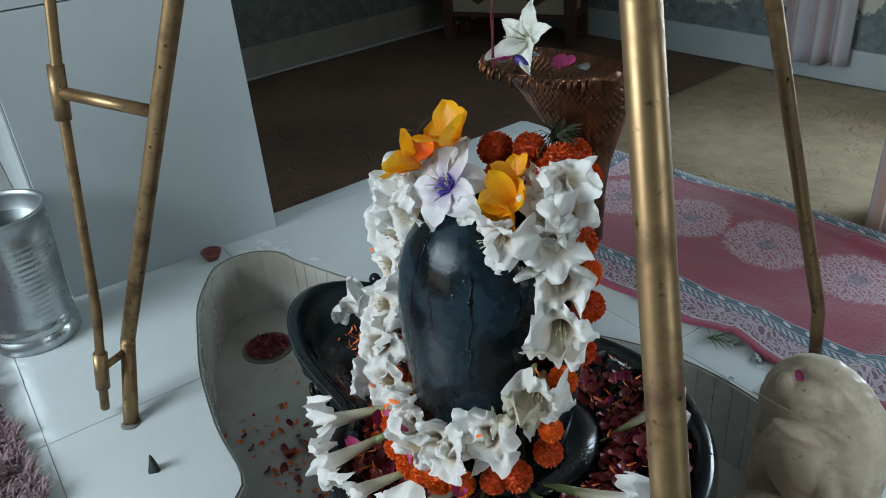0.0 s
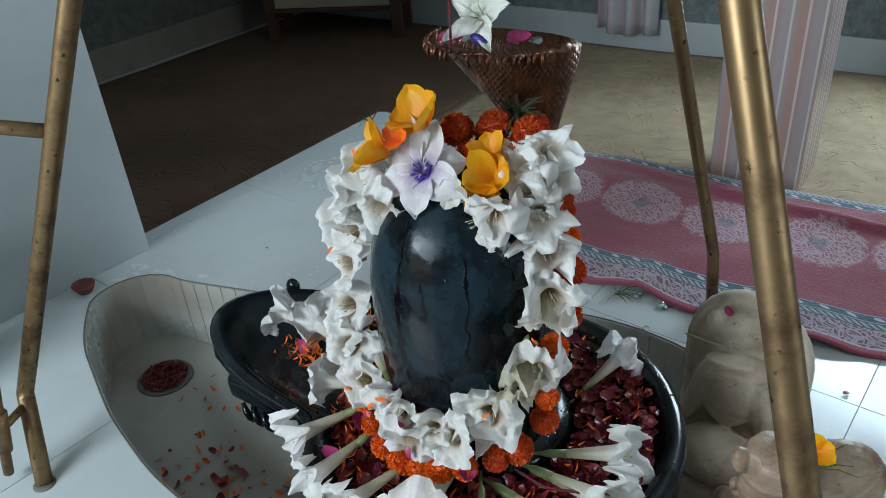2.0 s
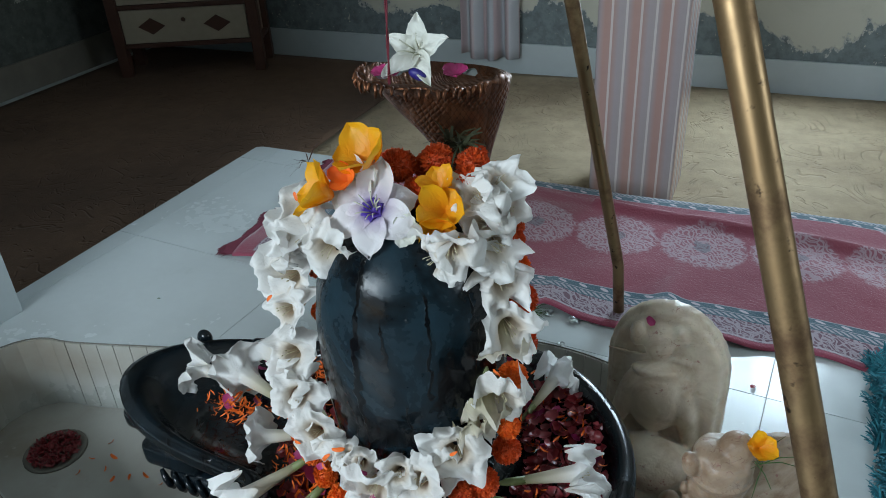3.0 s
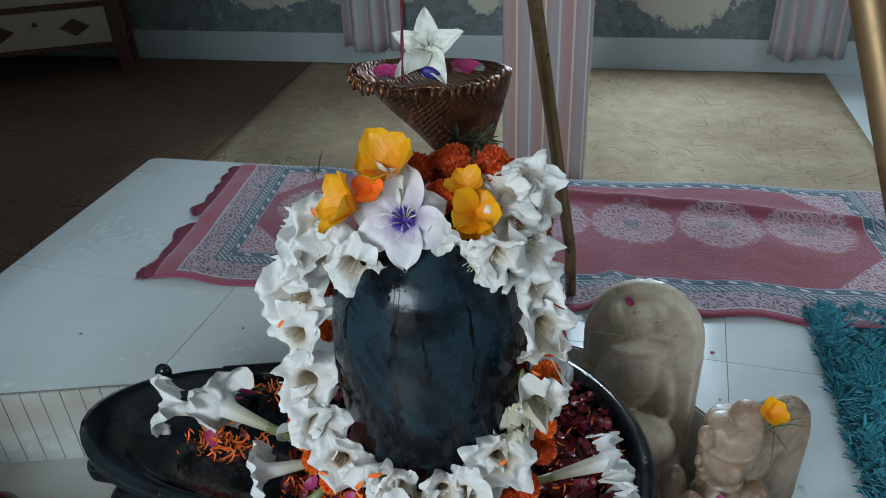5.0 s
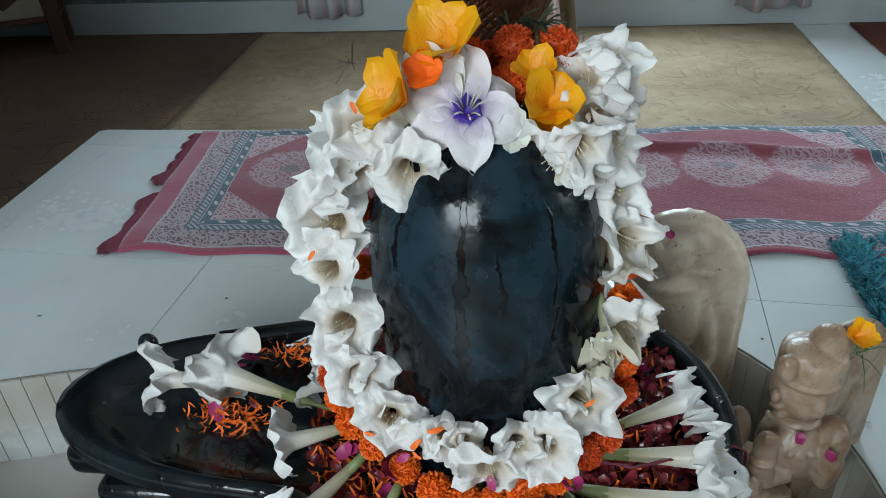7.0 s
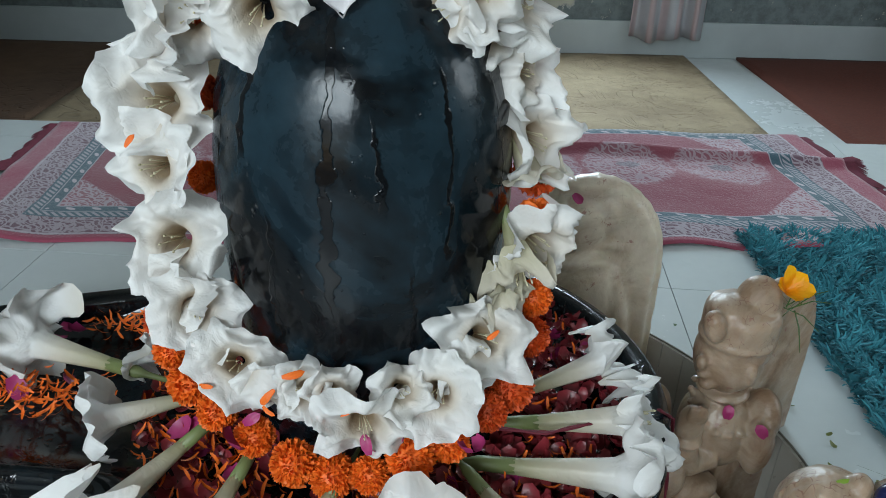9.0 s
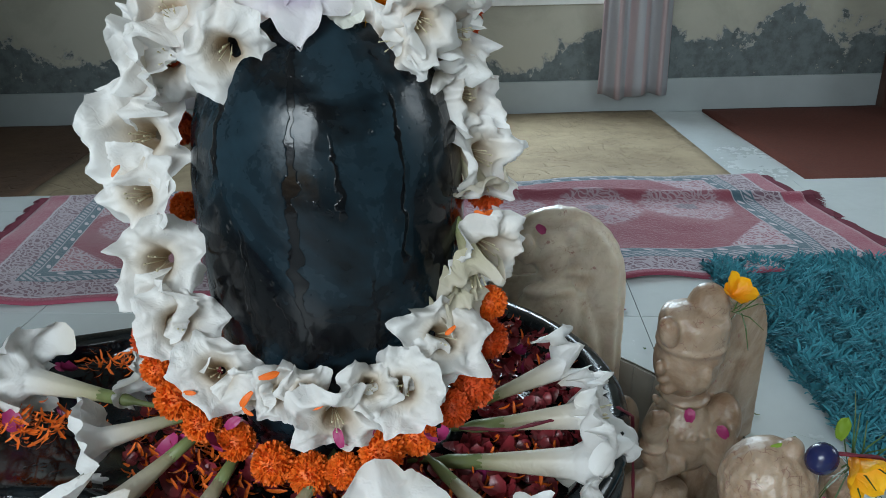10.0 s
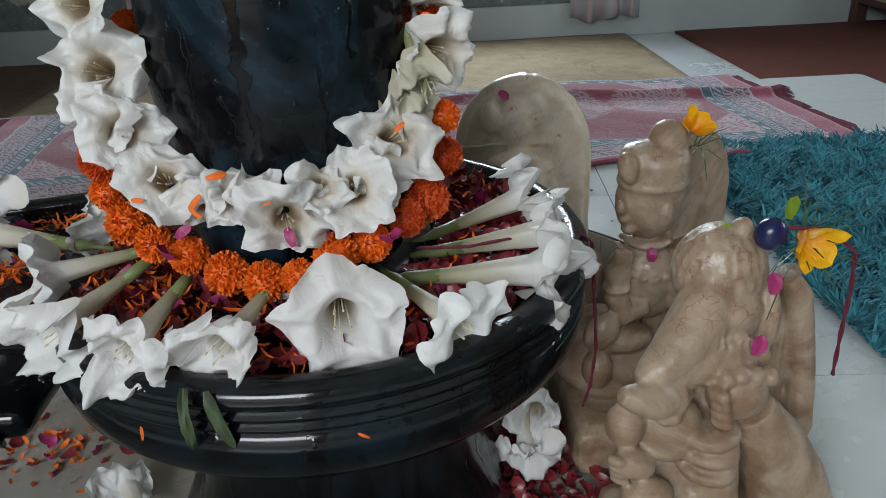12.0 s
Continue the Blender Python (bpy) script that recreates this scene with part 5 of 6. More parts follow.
fringe_mat = plain("maroon fringe yarn", (0.14, 0.025, 0.045), 0.9, var=0.4, scale=80)


def strands(bases, material, name, parent, width=0.002, label=""):
    """Many bent blades as one mesh: base, direction, length."""
    verts, faces = [], []
    for p, d, side in bases:
        i = len(verts)
        s = side.normalized() * width / 2
        mid = p + d * 0.55 + Vector((0, 0, d.length * 0.12))
        tip = p + d
        verts += [p - s, p + s, mid + s, mid - s, tip + s * 0.5, tip - s * 0.5]
        faces += [(i, i + 1, i + 2, i + 3), (i + 3, i + 2, i + 4, i + 5)]
    me = bpy.data.meshes.new(name)
    me.from_pydata([tuple(v) for v in verts], [], faces)
    me.materials.append(material)
    ob = new(name, me)
    ob.parent = parent
    if label:
        ob["label"] = label
    return tagged(ob, kind="stuff")


for u, way in ((0.0, -1), (RL, 1)):
    base = []
    for i in range(1600):
        v = random.uniform(0.005, 0.685)
        p = rug_point(u, v) - Vector((0, 0, 0.003))
        tuft = 0.7 + 1.0 * noise.noise((v * 14, u, 3))
        if tuft < 0.5:
            continue
        lean = 0.9 * noise.noise((v * 9, u, 8)) - 0.25
        d = Vector((way * random.uniform(0.03, 0.052) * tuft, lean * 0.05 + random.uniform(-0.008, 0.008), -0.004))
        if abs((p + d).y - 0.93) > 0.45:
            d.z -= 0.002
        base.append((p, d, Vector((0.1, 1, 0.3))))
    strands(base, fringe_mat, "fringe", rug, 0.005, "maroon yarn fringe")


# ---- shaggy rugs ----
def shag_mat(name, dark, light):
    m = Mat(name, 0.85)
    r = m.n("NewGeometry").outputs["Random Per Island"]
    p = m.coords()
    c = m.mix(m.math("MULTIPLY_ADD", m.noise(p, 7, 3), 0.8, m.math("MULTIPLY_ADD", r, 0.6, -0.3)), dark, light)
    m.col(c).set(Sheen_Weight=0.05, Specular_IOR_Level=0.2)
    return m.m


def shag(name, x0, x1, y0, y1, mat, n, length, label, seed):
    rnd = random.Random(seed)
    e = thing(name, label, "rug")
    weighted(part("backing", box((x0 + 0.01, y0 + 0.01, 0.0), (x1 - 0.01, y1 - 0.01, 0.008)), mat, e))
    base = []
    for _ in range(n):
        x, y = rnd.uniform(x0, x1), rnd.uniform(y0, y1)
        a = 6.28 * (0.6 * noise.noise((x * 5, y * 5, seed)) + 1.1 * noise.noise((x * 24, y * 24, seed))) + rnd.uniform(-0.7, 0.7)
        l = length * rnd.uniform(0.7, 1.2)
        d = Vector((math.cos(a) * 0.75, math.sin(a) * 0.75, rnd.uniform(0.25, 0.8))) * l
        base.append((Vector((x, y, 0.006)), d, Vector((-math.sin(a), math.cos(a), rnd.uniform(-0.5, 0.5)))))
    strands(base, mat, "shag_mass", e, 0.0038)
    return e


# the lighter teal of the clumps is raised to paint in the pile's sheen
shag("teal_rug", 0.768, 1.5, -0.75, 0.7, shag_mat("teal shag yarn with sheen in its colour", (0.005, 0.07, 0.1), (0.07, 0.37, 0.45)), 70000, 0.03, "deep teal shaggy rug on the platform", 3)
shag("pink_rug", -1.3, -0.5, -1.3, -0.67, shag_mat("dusty pink shag yarn", (0.16, 0.1, 0.11), (0.34, 0.23, 0.25)), 22000, 0.038, "dusty pink shaggy rug on the platform", 5)


# ---- curtains ----
def curtain_mat():
    m = Mat("pale pink curtain cloth", 0.85)
    uv = m.n("UVMap").outputs[0]
    u, v, _ = m.xyz(uv)
    s = m.math("FRACT", m.math("MULTIPLY", u, 5.0))
    c = m.ramp(s, (0.0, (0.42, 0.32, 0.33)), (0.35, (0.42, 0.35, 0.36)), (0.45, (0.4, 0.4, 0.43)), (0.92, (0.36, 0.37, 0.4)), (1.0, (0.42, 0.32, 0.33)))
    c = m.mix(0.3, c, m.mix(m.noise(uv, 60, 3), (0.7, 0.7, 0.7), (1, 1, 1)), "MULTIPLY")
    m.col(c).set(Sheen_Weight=0.05)
    m.bump(m.noise(uv, 300, 2), 0.2, 0.002)
    return m.m


cloth = curtain_mat()


def curtain(x0, x1, label, seed):
    bm = bmesh.new()
    uvl = bm.loops.layers.uv.new("UVMap")
    nx, nz, H = 70, 30, 2.0
    z0 = -0.075

    def at(i, j):
        u, t = i / nx, j / nz
        gather = 1 - 0.12 * t
        x = (x0 + x1) / 2 + (u - 0.5) * (x1 - x0) * gather
        fold = math.sin(u * 20 + 1.8 * noise.noise((u * 4, t * 1.2, seed))) + 0.5 * math.sin(u * 11 + seed)
        y = Y1 - 0.07 + 0.03 * fold * (1 - 0.3 * t)
        z = z0 + (H - z0) * t + (0.012 * math.sin(u * 8 + seed) if j == 0 else 0)
        return Vector((x, y, z))
    g = [[bm.verts.new(at(i, j)) for i in range(nx + 1)] for j in range(nz + 1)]
    for j in range(nz):
        for i in range(nx):
            f = bm.faces.new((g[j][i], g[j][i + 1], g[j + 1][i + 1], g[j + 1][i]))
            for l, (a, b) in zip(f.loops, ((i, j), (i + 1, j), (i + 1, j + 1), (i, j + 1))):
                l[uvl].uv = (a / nx, b / nz * 4)
    e = thing("curtain", label, "curtain", "curtains along the back wall")
    o = part("cloth", bm, cloth, e)
    sol = o.modifiers.new("thick", "SOLIDIFY")
    sol.thickness = 0.003
    part("rod", sweep([(x0 - 0.1, Y1 - 0.07, H + 0.01), (x1 + 0.1, Y1 - 0.07, H + 0.01)], 0.01, 10), wood_dark, e, "dark curtain rod")
    for x in (x0 - 0.06, x1 + 0.06):
        weighted(part("bracket", box((x - 0.01, Y1 - 0.07, H), (x + 0.01, Y1, H + 0.02)), wood_dark, e))
    return e


curtain(-1.07, -0.745, "gathered pale pink and grey curtain hanging by the wall", 1)
curtain(1.015, 1.36, "gathered pale pink and grey curtain hanging above the skirting", 2)


# ---- cabinets ----
def cabinet(name, x0, x1, y0, y1, z0, z1, rows, label):
    e = thing(name, label, "cabinet")
    weighted(part("body", box((x0 + 0.03, y0 + 0.03, z0), (x1 - 0.03, y1 - 0.02, z1 - 0.03)), cream, e))
    for x in (x0, x1 - 0.06):
        for y in (y0, y1 - 0.06):
            weighted(part("post", box((x, y, FLOOR), (x + 0.06, y + 0.06, z1), 0.005), wood_dark, e))
    weighted(part("top", box((x0 - 0.02, y0 - 0.02, z1), (x1 + 0.02, y1, z1 + 0.03), 0.006), wood_dark, e))
    for k in range(rows + 1):
        z = z0 + (z1 - z0) * k / rows
        weighted(part("rail", box((x0 + 0.06, y0 + 0.005, z - 0.012), (x1 - 0.06, y0 + 0.035, z + 0.012), 0.004), wood_dark, e))
    for x in (x0 + 0.004, x1 - 0.034):
        weighted(part("rail", box((x, y0 + 0.06, z0 - 0.012), (x + 0.03, y1 - 0.06, z0 + 0.012), 0.004), wood_dark, e))
    for k in range(rows):
        za, zb = z0 + (z1 - z0) * k / rows + 0.014, z0 + (z1 - z0) * (k + 1) / rows - 0.014
        dr = weighted(part("drawer", box((x0 + 0.065, y0 + 0.012, za), (x1 - 0.065, y0 + 0.03, zb), 0.004), cream, e, "cream drawer front"))
        for f in (0.28, 0.72):
            cx, cz = x0 + (x1 - x0) * f, (za + zb) / 2
            bm = bmesh.new()
            v = [bm.verts.new((cx + a, y0 + 0.009, cz + b)) for a, b in ((-0.075, 0), (0, -0.045), (0.075, 0), (0, 0.045))]
            f0 = bm.faces.new(v)
            r = bmesh.ops.extrude_face_region(bm, geom=[f0])
            bmesh.ops.translate(bm, vec=(0, 0.003, 0), verts=[q for q in r["geom"] if isinstance(q, bmesh.types.BMVert)])
            bmesh.ops.recalc_face_normals(bm, faces=bm.faces)
            part("diamond", bm, wood_dark, dr, "dark wooden diamond inlay", False)
        part("knob", blob(((x0 + x1) / 2, y0 + 0.006, (za + zb) / 2 + 0.03), (0.012, 0.012, 0.012)), wood_dark, dr)
    return e


cabinet("drawer_cabinet", -0.82, 0.0, 0.0, 0.3, 0.01, 1.06, 5, "cream cabinet with dark red-brown frame and diamond inlays").matrix_basis = pose(-2.17, 2.64, 0, 0, 0, 25)
cabinet("side_cabinet", 2.42, 3.2, 2.5, 2.92, -0.05, 1.0, 4, "cream cabinet with dark red-brown frame by the wall")


# ---- loose petals ----
def litter(name, spots, material, size, label, seed, thin=0.5):
    """Many small curled petals as one scattered heap."""
    rnd = random.Random(seed)
    verts, faces = [], []
    for p in spots:
        s = size * rnd.uniform(0.6, 1.25)
        r = Euler((rnd.uniform(-0.9, 0.9), rnd.uniform(-0.9, 0.9), rnd.uniform(0, 6.28))).to_matrix()
        i = len(verts)
        for u in (-1, -0.35, 0.35, 1):
            w = thin * (1 - 0.55 * abs(u) ** 2)
            for v in (-1, 0, 1):
                q = r @ Vector((u * s, v * w * s, s * (0.35 * u * u + 0.3 * v * v * thin)))
                verts.append(tuple(Vector(p) + q))
        for a in range(3):
            for b in range(2):
                k = i + a * 3 + b
                faces.append((k, k + 1, k + 4, k + 3))
    me = bpy.data.meshes.new(name)
    me.from_pydata(verts, [], faces)
    me.materials.append(material)
    for f in me.polygons:
        f.use_smooth = True
    return tagged(new(name, me), label, "petals", kind="stuff")


def in_base(n, seed, a0=0.0, a1=360.0, r0=0.165, r1=0.262, lift=0.02):
    rnd = random.Random(seed)
    out = []
    for _ in range(n):
        a, r = radians(rnd.uniform(a0, a1)), rnd.uniform(r0, r1)
        out.append((BC.x + r * math.cos(a), BC.y + r * math.sin(a), 0.177 + rnd.uniform(0.002, lift)))
    return out


def in_box(n, seed, x0, x1, y0, y1, z, lift=0.01):
    rnd = random.Random(seed)
    return [(rnd.triangular(x0, x1), rnd.triangular(y0, y1), z + rnd.uniform(0.002, lift)) for _ in range(n)]


litter("rose_petal_litter", in_base(620, 1, -100, 60, r0=0.14, lift=0.026) + in_base(420, 2, 60, 260, r0=0.14), red_petal, 0.0105, "heap of dark red rose petals in the stone base", 1, 0.75)
litter("marigold_petal_litter", in_base(300, 3, 170, 330, r0=0.16, lift=0.03) + in_base(240, 4, -100, 100, r0=0.14, lift=0.032) + in_base(130, 31, 178, 240, r0=0.165, lift=0.03) + in_box(150, 5, -0.36, -0.2, -0.13, -0.05, 0.178, 0.02) + in_box(110, 6, -0.3, -0.12, 0.02, 0.08, 0.178, 0.015),
       orange_petal, 0.0082, "scattered orange marigold petals in the stone base", 2, 0.2)
litter("pink_petal_litter", in_base(46, 7, lift=0.034) + in_box(7, 8, -0.36, -0.2, -0.1, 0.06, 0.185) + in_box(8, 9, -0.15, 0.28, -0.26, -0.22, 0.265, 0.02), pink_petal, 0.0125, "magenta petals strewn over the stone base", 3, 0.7)
litter("drain_petal_litter", [(-0.94 + 0.058 * math.sqrt(k / 420) * math.cos(k * 2.4), -0.03 + 0.058 * math.sqrt(k / 420) * math.sin(k * 2.4), PIT + 0.007 + 0.004 * ((k * 37) % 10) / 10) for k in range(420)],
       red_petal, 0.0062, "wet red petals gathered on the drain", 4, 0.45)
litter("floor_petal_litter", in_box(24, 24, -0.5, -0.24, -0.06, 0.16, PIT, 0.008) + in_box(60, 11, -0.75, -0.3, -0.3, -0.1, PIT, 0.006) + in_box(26, 12, -0.46, -0.28, 0.02, 0.16, PIT, 0.006) + in_box(14, 13, -0.95, -0.5, -0.15, 0.1, PIT, 0.005), orange_petal, 0.0085, "wet orange petals on the basin floor", 5, 0.45)
litter("floor_rose_litter", in_box(12, 14, -0.5, -0.24, -0.04, 0.18, PIT, 0.006) + in_box(26, 15, -0.7, -0.3, -0.3, -0.1, PIT, 0.006) + in_box(420, 16, 0.18, 0.46, -0.4, 0.2, PIT, 0.03), red_petal, 0.012, "wet red rose petals on the basin floor", 6, 0.7)
litter("floor_pink_litter", in_box(7, 17, -0.48, -0.26, -0.02, 0.16, PIT, 0.008) + in_box(12, 18, 0.24, 0.38, -0.1, 0.02, PIT + 0.03, 0.03), pink_petal, 0.012, "magenta petals on the basin floor", 7, 0.7)
litter("white_flake_litter", in_box(14, 21, 0.24, 0.46, 0.5, 0.64, 0.0, 0.003) + in_box(8, 22, 0.6, 0.72, -0.1, 0.2, 0.0, 0.003), white_petal, 0.006, "tiny white petal flakes on the platform tiles", 8, 0.6)
part("drain", lathe([(0.072, PIT), (0.072, PIT + 0.003), (0.067, PIT + 0.005), (0.063, PIT + 0.003), (0.01, PIT + 0.003)], 32, (-0.94, -0.03, 0)), grout, basin, "round drain cover")


def single_petal(p, size, axis, material, label, roll=0, wide_by=0.6):
    bm = petal_bm(size * 1.8, size * wide_by, 0.5, 0.45, roll)
    bmesh.ops.translate(bm, vec=(-size * 0.8, 0, 0), verts=bm.verts)
    o = tagged(link("petal", bm, material), label, "petal")
    o.matrix_basis = aim(p, axis, roll)
    return o


for p, ax in (((0.352, 0.312, 0.252), (0, -0.9, 0.5)), ((0.47, -0.005, 0.075), (-0.5, -0.8, 0.2)), ((0.5, -0.012, 0.118), (-0.2, -0.9, 0.2)), ((0.497, -0.325, 0.245), (0.1, -0.9, 0.3)), ((0.478, -0.352, 0.202), (0, -0.95, 0.2)),
              ((0.474, -0.36, 0.178), (0, -0.95, 0.1)), ((0.54, -0.025, 0.1), (0, -0.9, 0.4)), ((0.43, -0.41, 0.0), (0, -0.7, 0.7))):
    single_petal(p, 0.0115, ax, pink_petal, "magenta rose petal stuck to a marble idol", int(p[0] * 900))
for k, c in enumerate(((-0.045, -0.235, 0.32), (-0.1, -0.17, 0.508), (-0.04, -0.155, 0.665), (0.222, -0.15, 0.452), (0.19, -0.225, 0.37), (0.05, -0.262, 0.315), (0.01, -0.255, 0.312), (0.075, -0.27, 0.325))):
    single_petal(c, 0.0075, (0.2 * (k % 3) - 0.2, -0.8, 0.3), orange_petal, "orange petal caught in the garland", 55 * k, 0.3)
for k, (c, mt) in enumerate((((-0.01, -0.238, 0.288), pink_petal), ((0.09, -0.268, 0.29), pink_petal), ((0.072, -0.262, 0.33), pink_petal), ((0.008, -0.245, 0.318), orange_petal), ((0.052, -0.262, 0.316), orange_petal), ((0.03, -0.246, 0.342), orange_petal))):
    single_petal(c, 0.011, (0.25 * (k % 3) - 0.25, -0.85, 0.35), mt, "bright petal caught among the garland's white flowers", 40 + 65 * k, 0.42 if k < 3 else 0.3)
for k, (x, y, m) in enumerate(((0.3, 0.61, pink_petal), (0.33, 0.57, red_petal), (0.55, 0.5, red_petal), (0.66, -0.05, orange_petal), (-0.52, 0.43, leaf_green), (-0.9, 0.35, leaf_green), (0.55, 0.35, leaf_green))):
    single_petal((x, y, 0.004), 0.009 if k < 4 else 0.005, (0.1, 0.1, 1), m, "stray petal lying on the platform tiles", 50 * k)
for k, (x, z) in enumerate(((-0.045, 0.15), (0.145, 0.152))):
    y = BC.y - math.sqrt(0.309 ** 2 - (x - BC.x) ** 2) - 0.004
    single_petal((x, y, z), 0.0075, (0.6, -1, 0.5), orange_petal, "orange petal stuck to the stone rim", 80 + 60 * k, 0.18)


# ---- greenery ----
def sprig(name, at, n, length, material, label, seed, flat=0.5, width=0.0016):
    rnd = random.Random(seed)
    e = thing(name, label, "grass")
    base = []
    for _ in range(n):
        a = rnd.uniform(0, 6.28)
        d = Vector((math.cos(a), math.sin(a), rnd.uniform(-flat, flat))) * length * rnd.uniform(0.5, 1.1)
        base.append((Vector(at) + Vector((rnd.uniform(-1, 1), rnd.uniform(-1, 1), 0)) * length * 0.12, d, Vector((-math.sin(a), math.cos(a), 0.5))))
    strands(base, material, "tuft", e, width)
    return e


leaf_dull = plain("dull olive leaf", (0.035, 0.04, 0.018), 0.6, var=0.4)
sprig("grass_sprig", (0.555, 0.02, 0.25), 12, 0.05, leaf_green, "dark dry grass blades tucked in an idol's crown", 1, 0.8)
sprig("grass_sprig", (0.53, -0.3, 0.262), 26, 0.06, leaf_green, "green grass blades hanging from an idol's crown", 2, 0.9)
sprig("grass_sprig", (0.03, 0.6, 0.006), 22, 0.055, leaf_green, "small green sprig lying on the tiles", 3, 0.12)
sprig("grass_sprig", (0.095, 0.02, 0.685), 40, 0.04, leaf_dull, "green leafy sprigs behind the flowers", 4, 0.7, 0.004)
sprig("grass_sprig", (0.13, -0.02, 0.7), 26, 0.035, leaf_dull, "green leafy sprigs among the marigolds", 5, 0.7, 0.004)
sprig("grass_sprig", (-0.05, -0.1, 0.69), 10, 0.04, wood_dark, "thin dry stalks beside the yellow flower", 6, 0.5)


def leaf(p, size, axis, roll, label):
    o = tagged(link("leaf", petal_bm(size, size * 0.28, 0.25, 0.1, roll), leaf_bright), label, "leaf")
    o.matrix_basis = aim(p, axis, roll)
    return o


leaf_limp = plain("limp dull green leaf", (0.06, 0.085, 0.04), 0.5, var=0.4)
leaf_bright = plain("fresh green leaf", (0.15, 0.24, 0.02), 0.4, var=0.3)
leaf((0.483, -0.3, 0.285), 0.032, (0, -0.5, 0.8), 185, "fresh green leaf on an idol's head")
leaf((0.52, -0.29, 0.288), 0.022, (-0.8, -0.4, 0.2), 90, "fresh green leaf on an idol's head")
for p, r in (((0.005, -0.362, 0.206), 265), ((0.022, -0.364, 0.203), 285)):
    o = tagged(link("leaf", petal_bm(0.058, 0.0055, 0.6, -0.1, r, ragged=0.12), leaf_limp), "limp green leaf drooping over the stone rim", "leaf")
    o.matrix_basis = aim(p, (0, -0.75, 0.5), r)
tagged(link("blue_berry", blob((0.495, -0.312, 0.286), (0.0135, 0.012, 0.0145), (0, 20, 0)), plain("glossy dark blue skin", (0.008, 0.012, 0.06), 0.25, var=0.3)), "glossy dark blue fruit on an idol's head", "fruit")
for c, ax, sc, k in (((0.522, -0.315, 0.283), (0.3, -0.75, -0.2), 0.55, 1), ((0.553, 0.025, 0.272), (0.2, -0.6, 0.75), 0.6, 2)):
    ax = Vector(ax).normalized()
    tagged(put_copy(gold, used_gold, aim(Vector(c) - ax * 0.012 * sc, ax, 30, sc), k), "yellow flower tucked into an idol's crown")


# ---- threads ----
def twine(points, label, r=0.0022, name="red_thread"):
    pts = [Vector(p) for p in points]
    fine = []
    for a, b in zip(pts, pts[1:]):
        for k in range(6):
            fine.append(a.lerp(b, k / 6))
    fine.append(pts[-1])
    bm = join(*[sweep([p + Vector((math.cos(i * 0.9 + ph), math.sin(i * 0.9 + ph), 0)) * r * 0.6 for i, p in enumerate(fine)], r * 0.7, 6) for ph in (0, math.pi)])
    return tagged(link(name, bm, string_red), label, "thread")


twine([(0.047 + 0.066 * t, -0.044 - 0.042 * t, 0.782 + t) for t in (0, 0.08, 0.16, 0.24, 0.32, 0.4, 0.5, 0.62, 0.75, 0.9, 1.04)], "twisted red thread hanging down to the copper hood", 0.0016)
twine([(0.505, -0.31, 0.29), (0.54, -0.318, 0.29), (0.57, -0.315, 0.265), (0.583, -0.3, 0.22), (0.586, -0.295, 0.17), (0.59, -0.29, 0.12)], "dark red thread hanging from an idol's head", 0.0018)
twine([(0.375, -0.12, 0.21), (0.396, -0.11, 0.19), (0.402, -0.11, 0.12), (0.406, -0.115, 0.05), (0.4, -0.12, 0.0), (0.392, -0.12, -0.03)], "dark red thread hanging over the stone rim", 0.0017)
twine([(0.2, -0.17, 0.225), (0.25, -0.18, 0.228), (0.3, -0.16, 0.225), (0.35, -0.13, 0.22)], "dark red thread lying among the petals", 0.002)


# ---- small things on the platform ----
def steel_mat():
    m = Mat("galvanised steel", 0.3, 0.9)
    p = m.coords()
    n = m.noise(p, 8, 4)
    c = m.mix(m.step(n, 0.35, 0.7), (0.5, 0.54, 0.55), (0.3, 0.33, 0.34))
    m.col(c).set(Roughness=m.step(n, 0.3, 0.7, 0.22, 0.42))
    m.bump(m.noise(p, 30, 3), 0.1, 0.003)
    return m.m


steel = steel_mat()
water = Mat("water", 0.03)
water.col((0.02, 0.025, 0.025)).set(IOR=1.33)
can = thing("steel_bucket", "galvanised steel bucket of water with short ribs", "bucket")
BK = Vector((-1.155, -0.525, 0))
prof = [(0.08, 0.0), (0.1, 0.0), (0.103, 0.006), (0.103, 0.03), (0.098, 0.036), (0.096, 0.042), (0.1, 0.047), (0.1, 0.058), (0.0965, 0.064)]
for k in range(15):
    z = 0.075 + 0.0145 * k
    prof += [(0.0965 + 0.0011 * k, z), (0.0977 + 0.0011 * k, z + 0.004), (0.0967 + 0.0011 * k, z + 0.008)]
prof += [(0.113, 0.3), (0.114, 0.335), (0.117, 0.338), (0.119, 0.343), (0.117, 0.348), (0.112, 0.347), (0.111, 0.335), (0.106, 0.24)]


def bucket_side(a, r, z):
    """The ribs stand only on two stretches of the wall; the rest is smooth."""
    if 0.07 < z < 0.29 and math.sin(2 * a + 0.5) < 0.35:
        return 0.0965 + 0.076 * (z - 0.075)
    return r


part("body", lathe(prof, 96, BK, bucket_side), steel, can)
part("water_surface", lathe([(0.108, 0.298), (0.107, 0.299), (0.01, 0.299)], 40, BK), water.m, can, "dark still water")
out = Vector((0.72, -0.69, 0)).normalized()
part("boss", lathe([(0.021, 0), (0.021, 0.004), (0.013, 0.009), (0.003, 0.01)], 24), steel, can, "round steel boss").matrix_basis = aim(BK + out * 0.113 + Vector((0, 0, 0.3)), out)
part("rivet", lathe([(0.007, 0), (0.006, 0.006), (0.002, 0.008)], 14), steel, can).matrix_basis = aim(BK + out * 0.122 + Vector((0, 0, 0.3)), out)
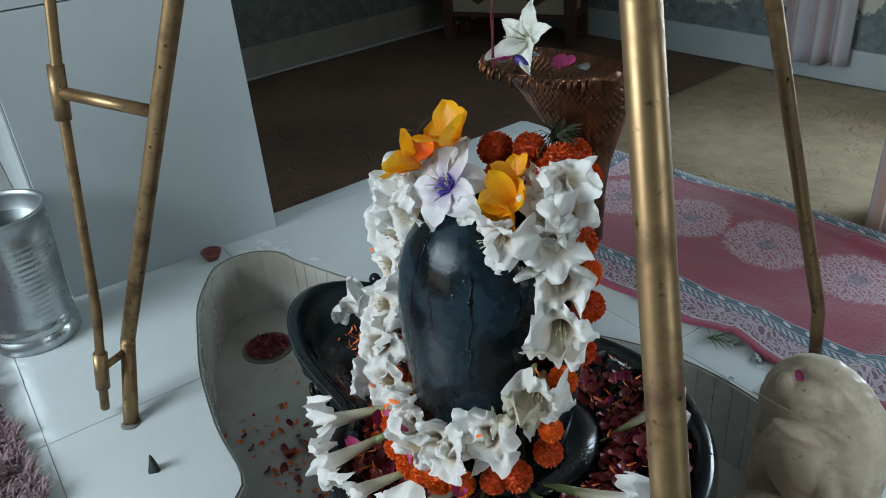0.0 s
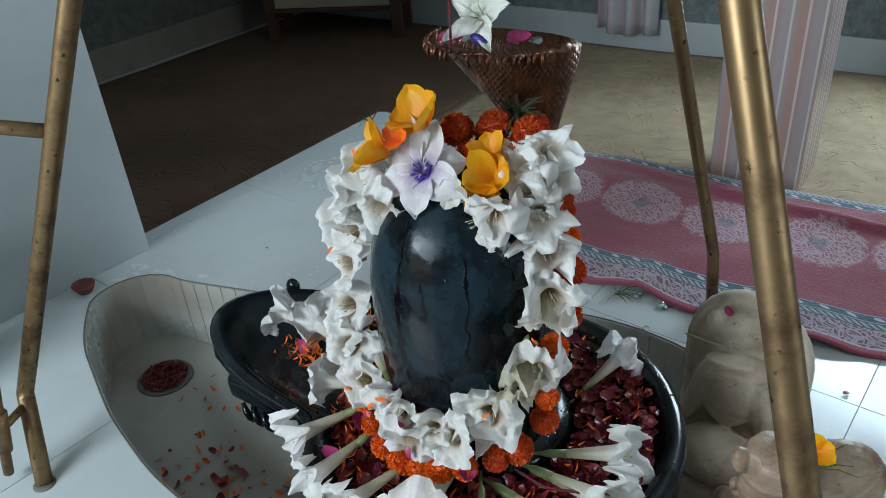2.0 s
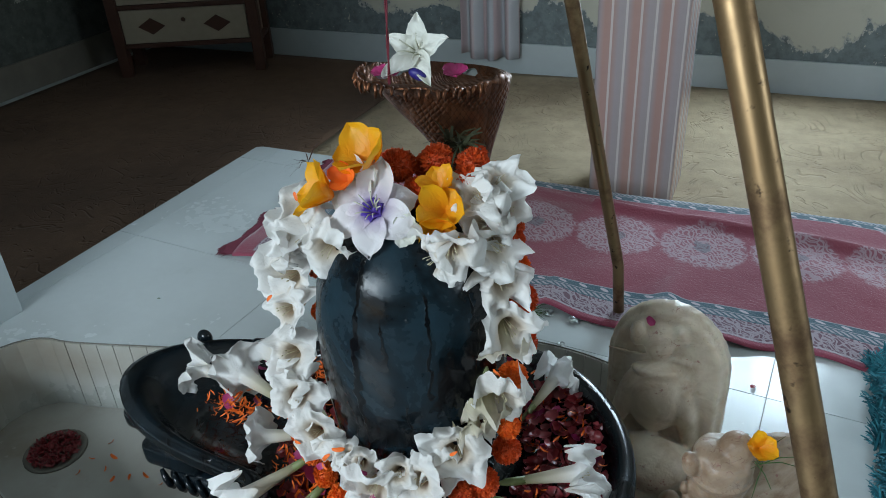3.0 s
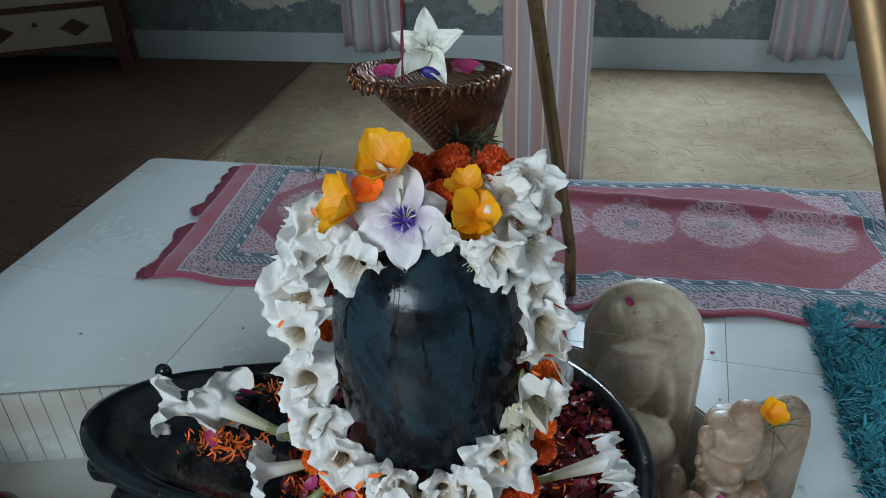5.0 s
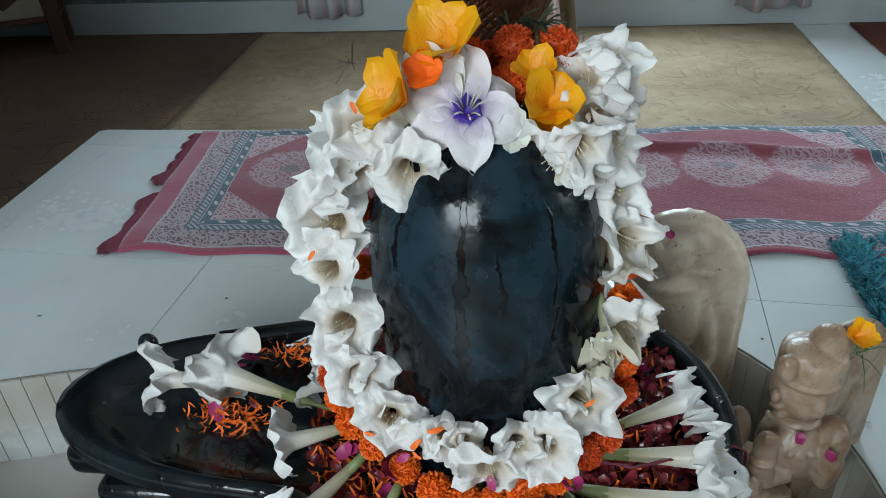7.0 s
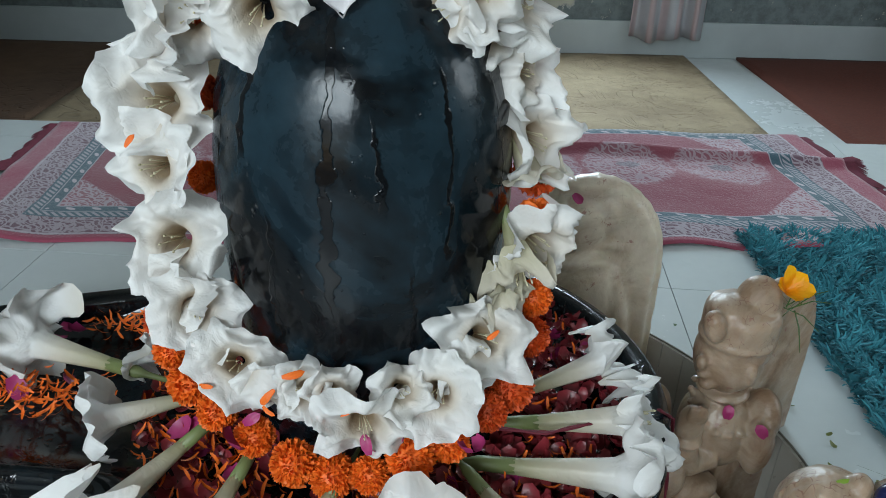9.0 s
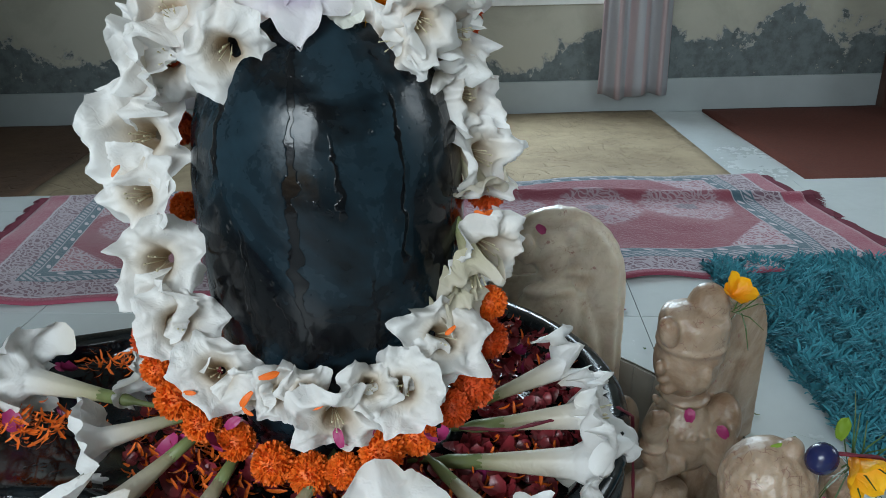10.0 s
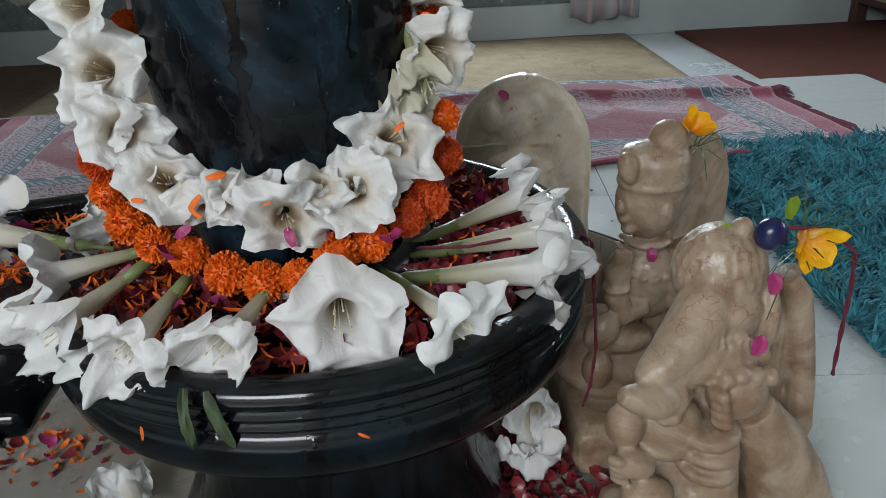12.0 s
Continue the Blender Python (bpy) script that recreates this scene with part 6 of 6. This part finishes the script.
clay = plain("dark red clay", (0.16, 0.045, 0.035), 0.7, var=0.3)
cup = tagged(link("clay_lamp", lathe([(0.012, 0.0), (0.018, 0.002), (0.027, 0.018), (0.03, 0.026), (0.028, 0.027), (0.022, 0.015), (0.01, 0.008)], 28, (-1.175, -0.04, 0)), clay), "small dark red clay lamp on the tiles", "oil lamp")
ash = plain("burnt dark grey ash", (0.03, 0.032, 0.034), 0.8)
tagged(link("incense_cone", lathe([(0.011, 0.0), (0.01, 0.004), (0.007, 0.016), (0.003, 0.034), (0.001, 0.04)], 14, (-0.48, -0.49, 0), lambda a, r, z: r * (1 + 0.2 * math.sin(3 * a + z * 90))), ash), "small dark incense cone standing on the tiles", "incense")
# stone knobs and carved steps of the spout
part("knob", blob((-0.475, 0.062, 0.185), (0.016, 0.013, 0.018)), stone, plinth, "small black stone knob")
part("notch_block", box((-0.36, 0.07, 0.17), (-0.16, 0.1, 0.208), 0.006), stone, plinth).matrix_basis = Matrix.Translation((-0.26, 0.085, 0)) @ pose(0, 0, 0, 0, 0, 15) @ Matrix.Translation((0.26, -0.085, 0))
for x0, x1, y0, z0, z1 in ((-0.522, -0.4, -0.142, 0.104, 0.158), (-0.492, -0.36, -0.15, 0.03, 0.092), (-0.44, -0.26, -0.15, -0.005, 0.04)):
    part("carved_step", box((x0, y0, z0), (x1, 0.04, z1), 0.02, 4), stone, plinth)
for k in range(6):
    x = -0.435 + 0.027 * k
    part("flute", sweep([(x - 0.012, -0.148, 0.036), (x, -0.154, 0.022), (x + 0.006, -0.153, 0.008), (x + 0.006, -0.147, -0.006)], [0.004, 0.007, 0.007, 0.004], 10), stone, plinth)
for k, (x, y) in enumerate(((0.0, 0.02), (0.03, 0.03), (0.13, 0.04), (0.02, 0.05))):
    o = tagged(link("foil_scrap", petal_bm(0.022, 0.009, 0.6, 0.4, k), steel), "crumpled silver foil scrap on the copper hood", "foil")
    o.matrix_basis = aim((x, y, 0.774), (0.2 * k - 0.3, -0.3, 1), 70 * k)
# foil scraps and a wet smear of petals on the tiles behind the stone
for k, (x, y, r) in enumerate(((0.131, 0.596, 0.034), (0.084, 0.607, 0.026), (0.146, 0.510, 0.02))):
    o = tagged(link("foil_scrap", petal_bm(r, r * 0.42, 0.3, 0.25, k + 5, ragged=0.2), steel), "crumpled silver foil scrap lying on the tiles", "foil")
    o.matrix_basis = aim((x, y, 0.005), (0.05, -0.05, 1), 80 * k)
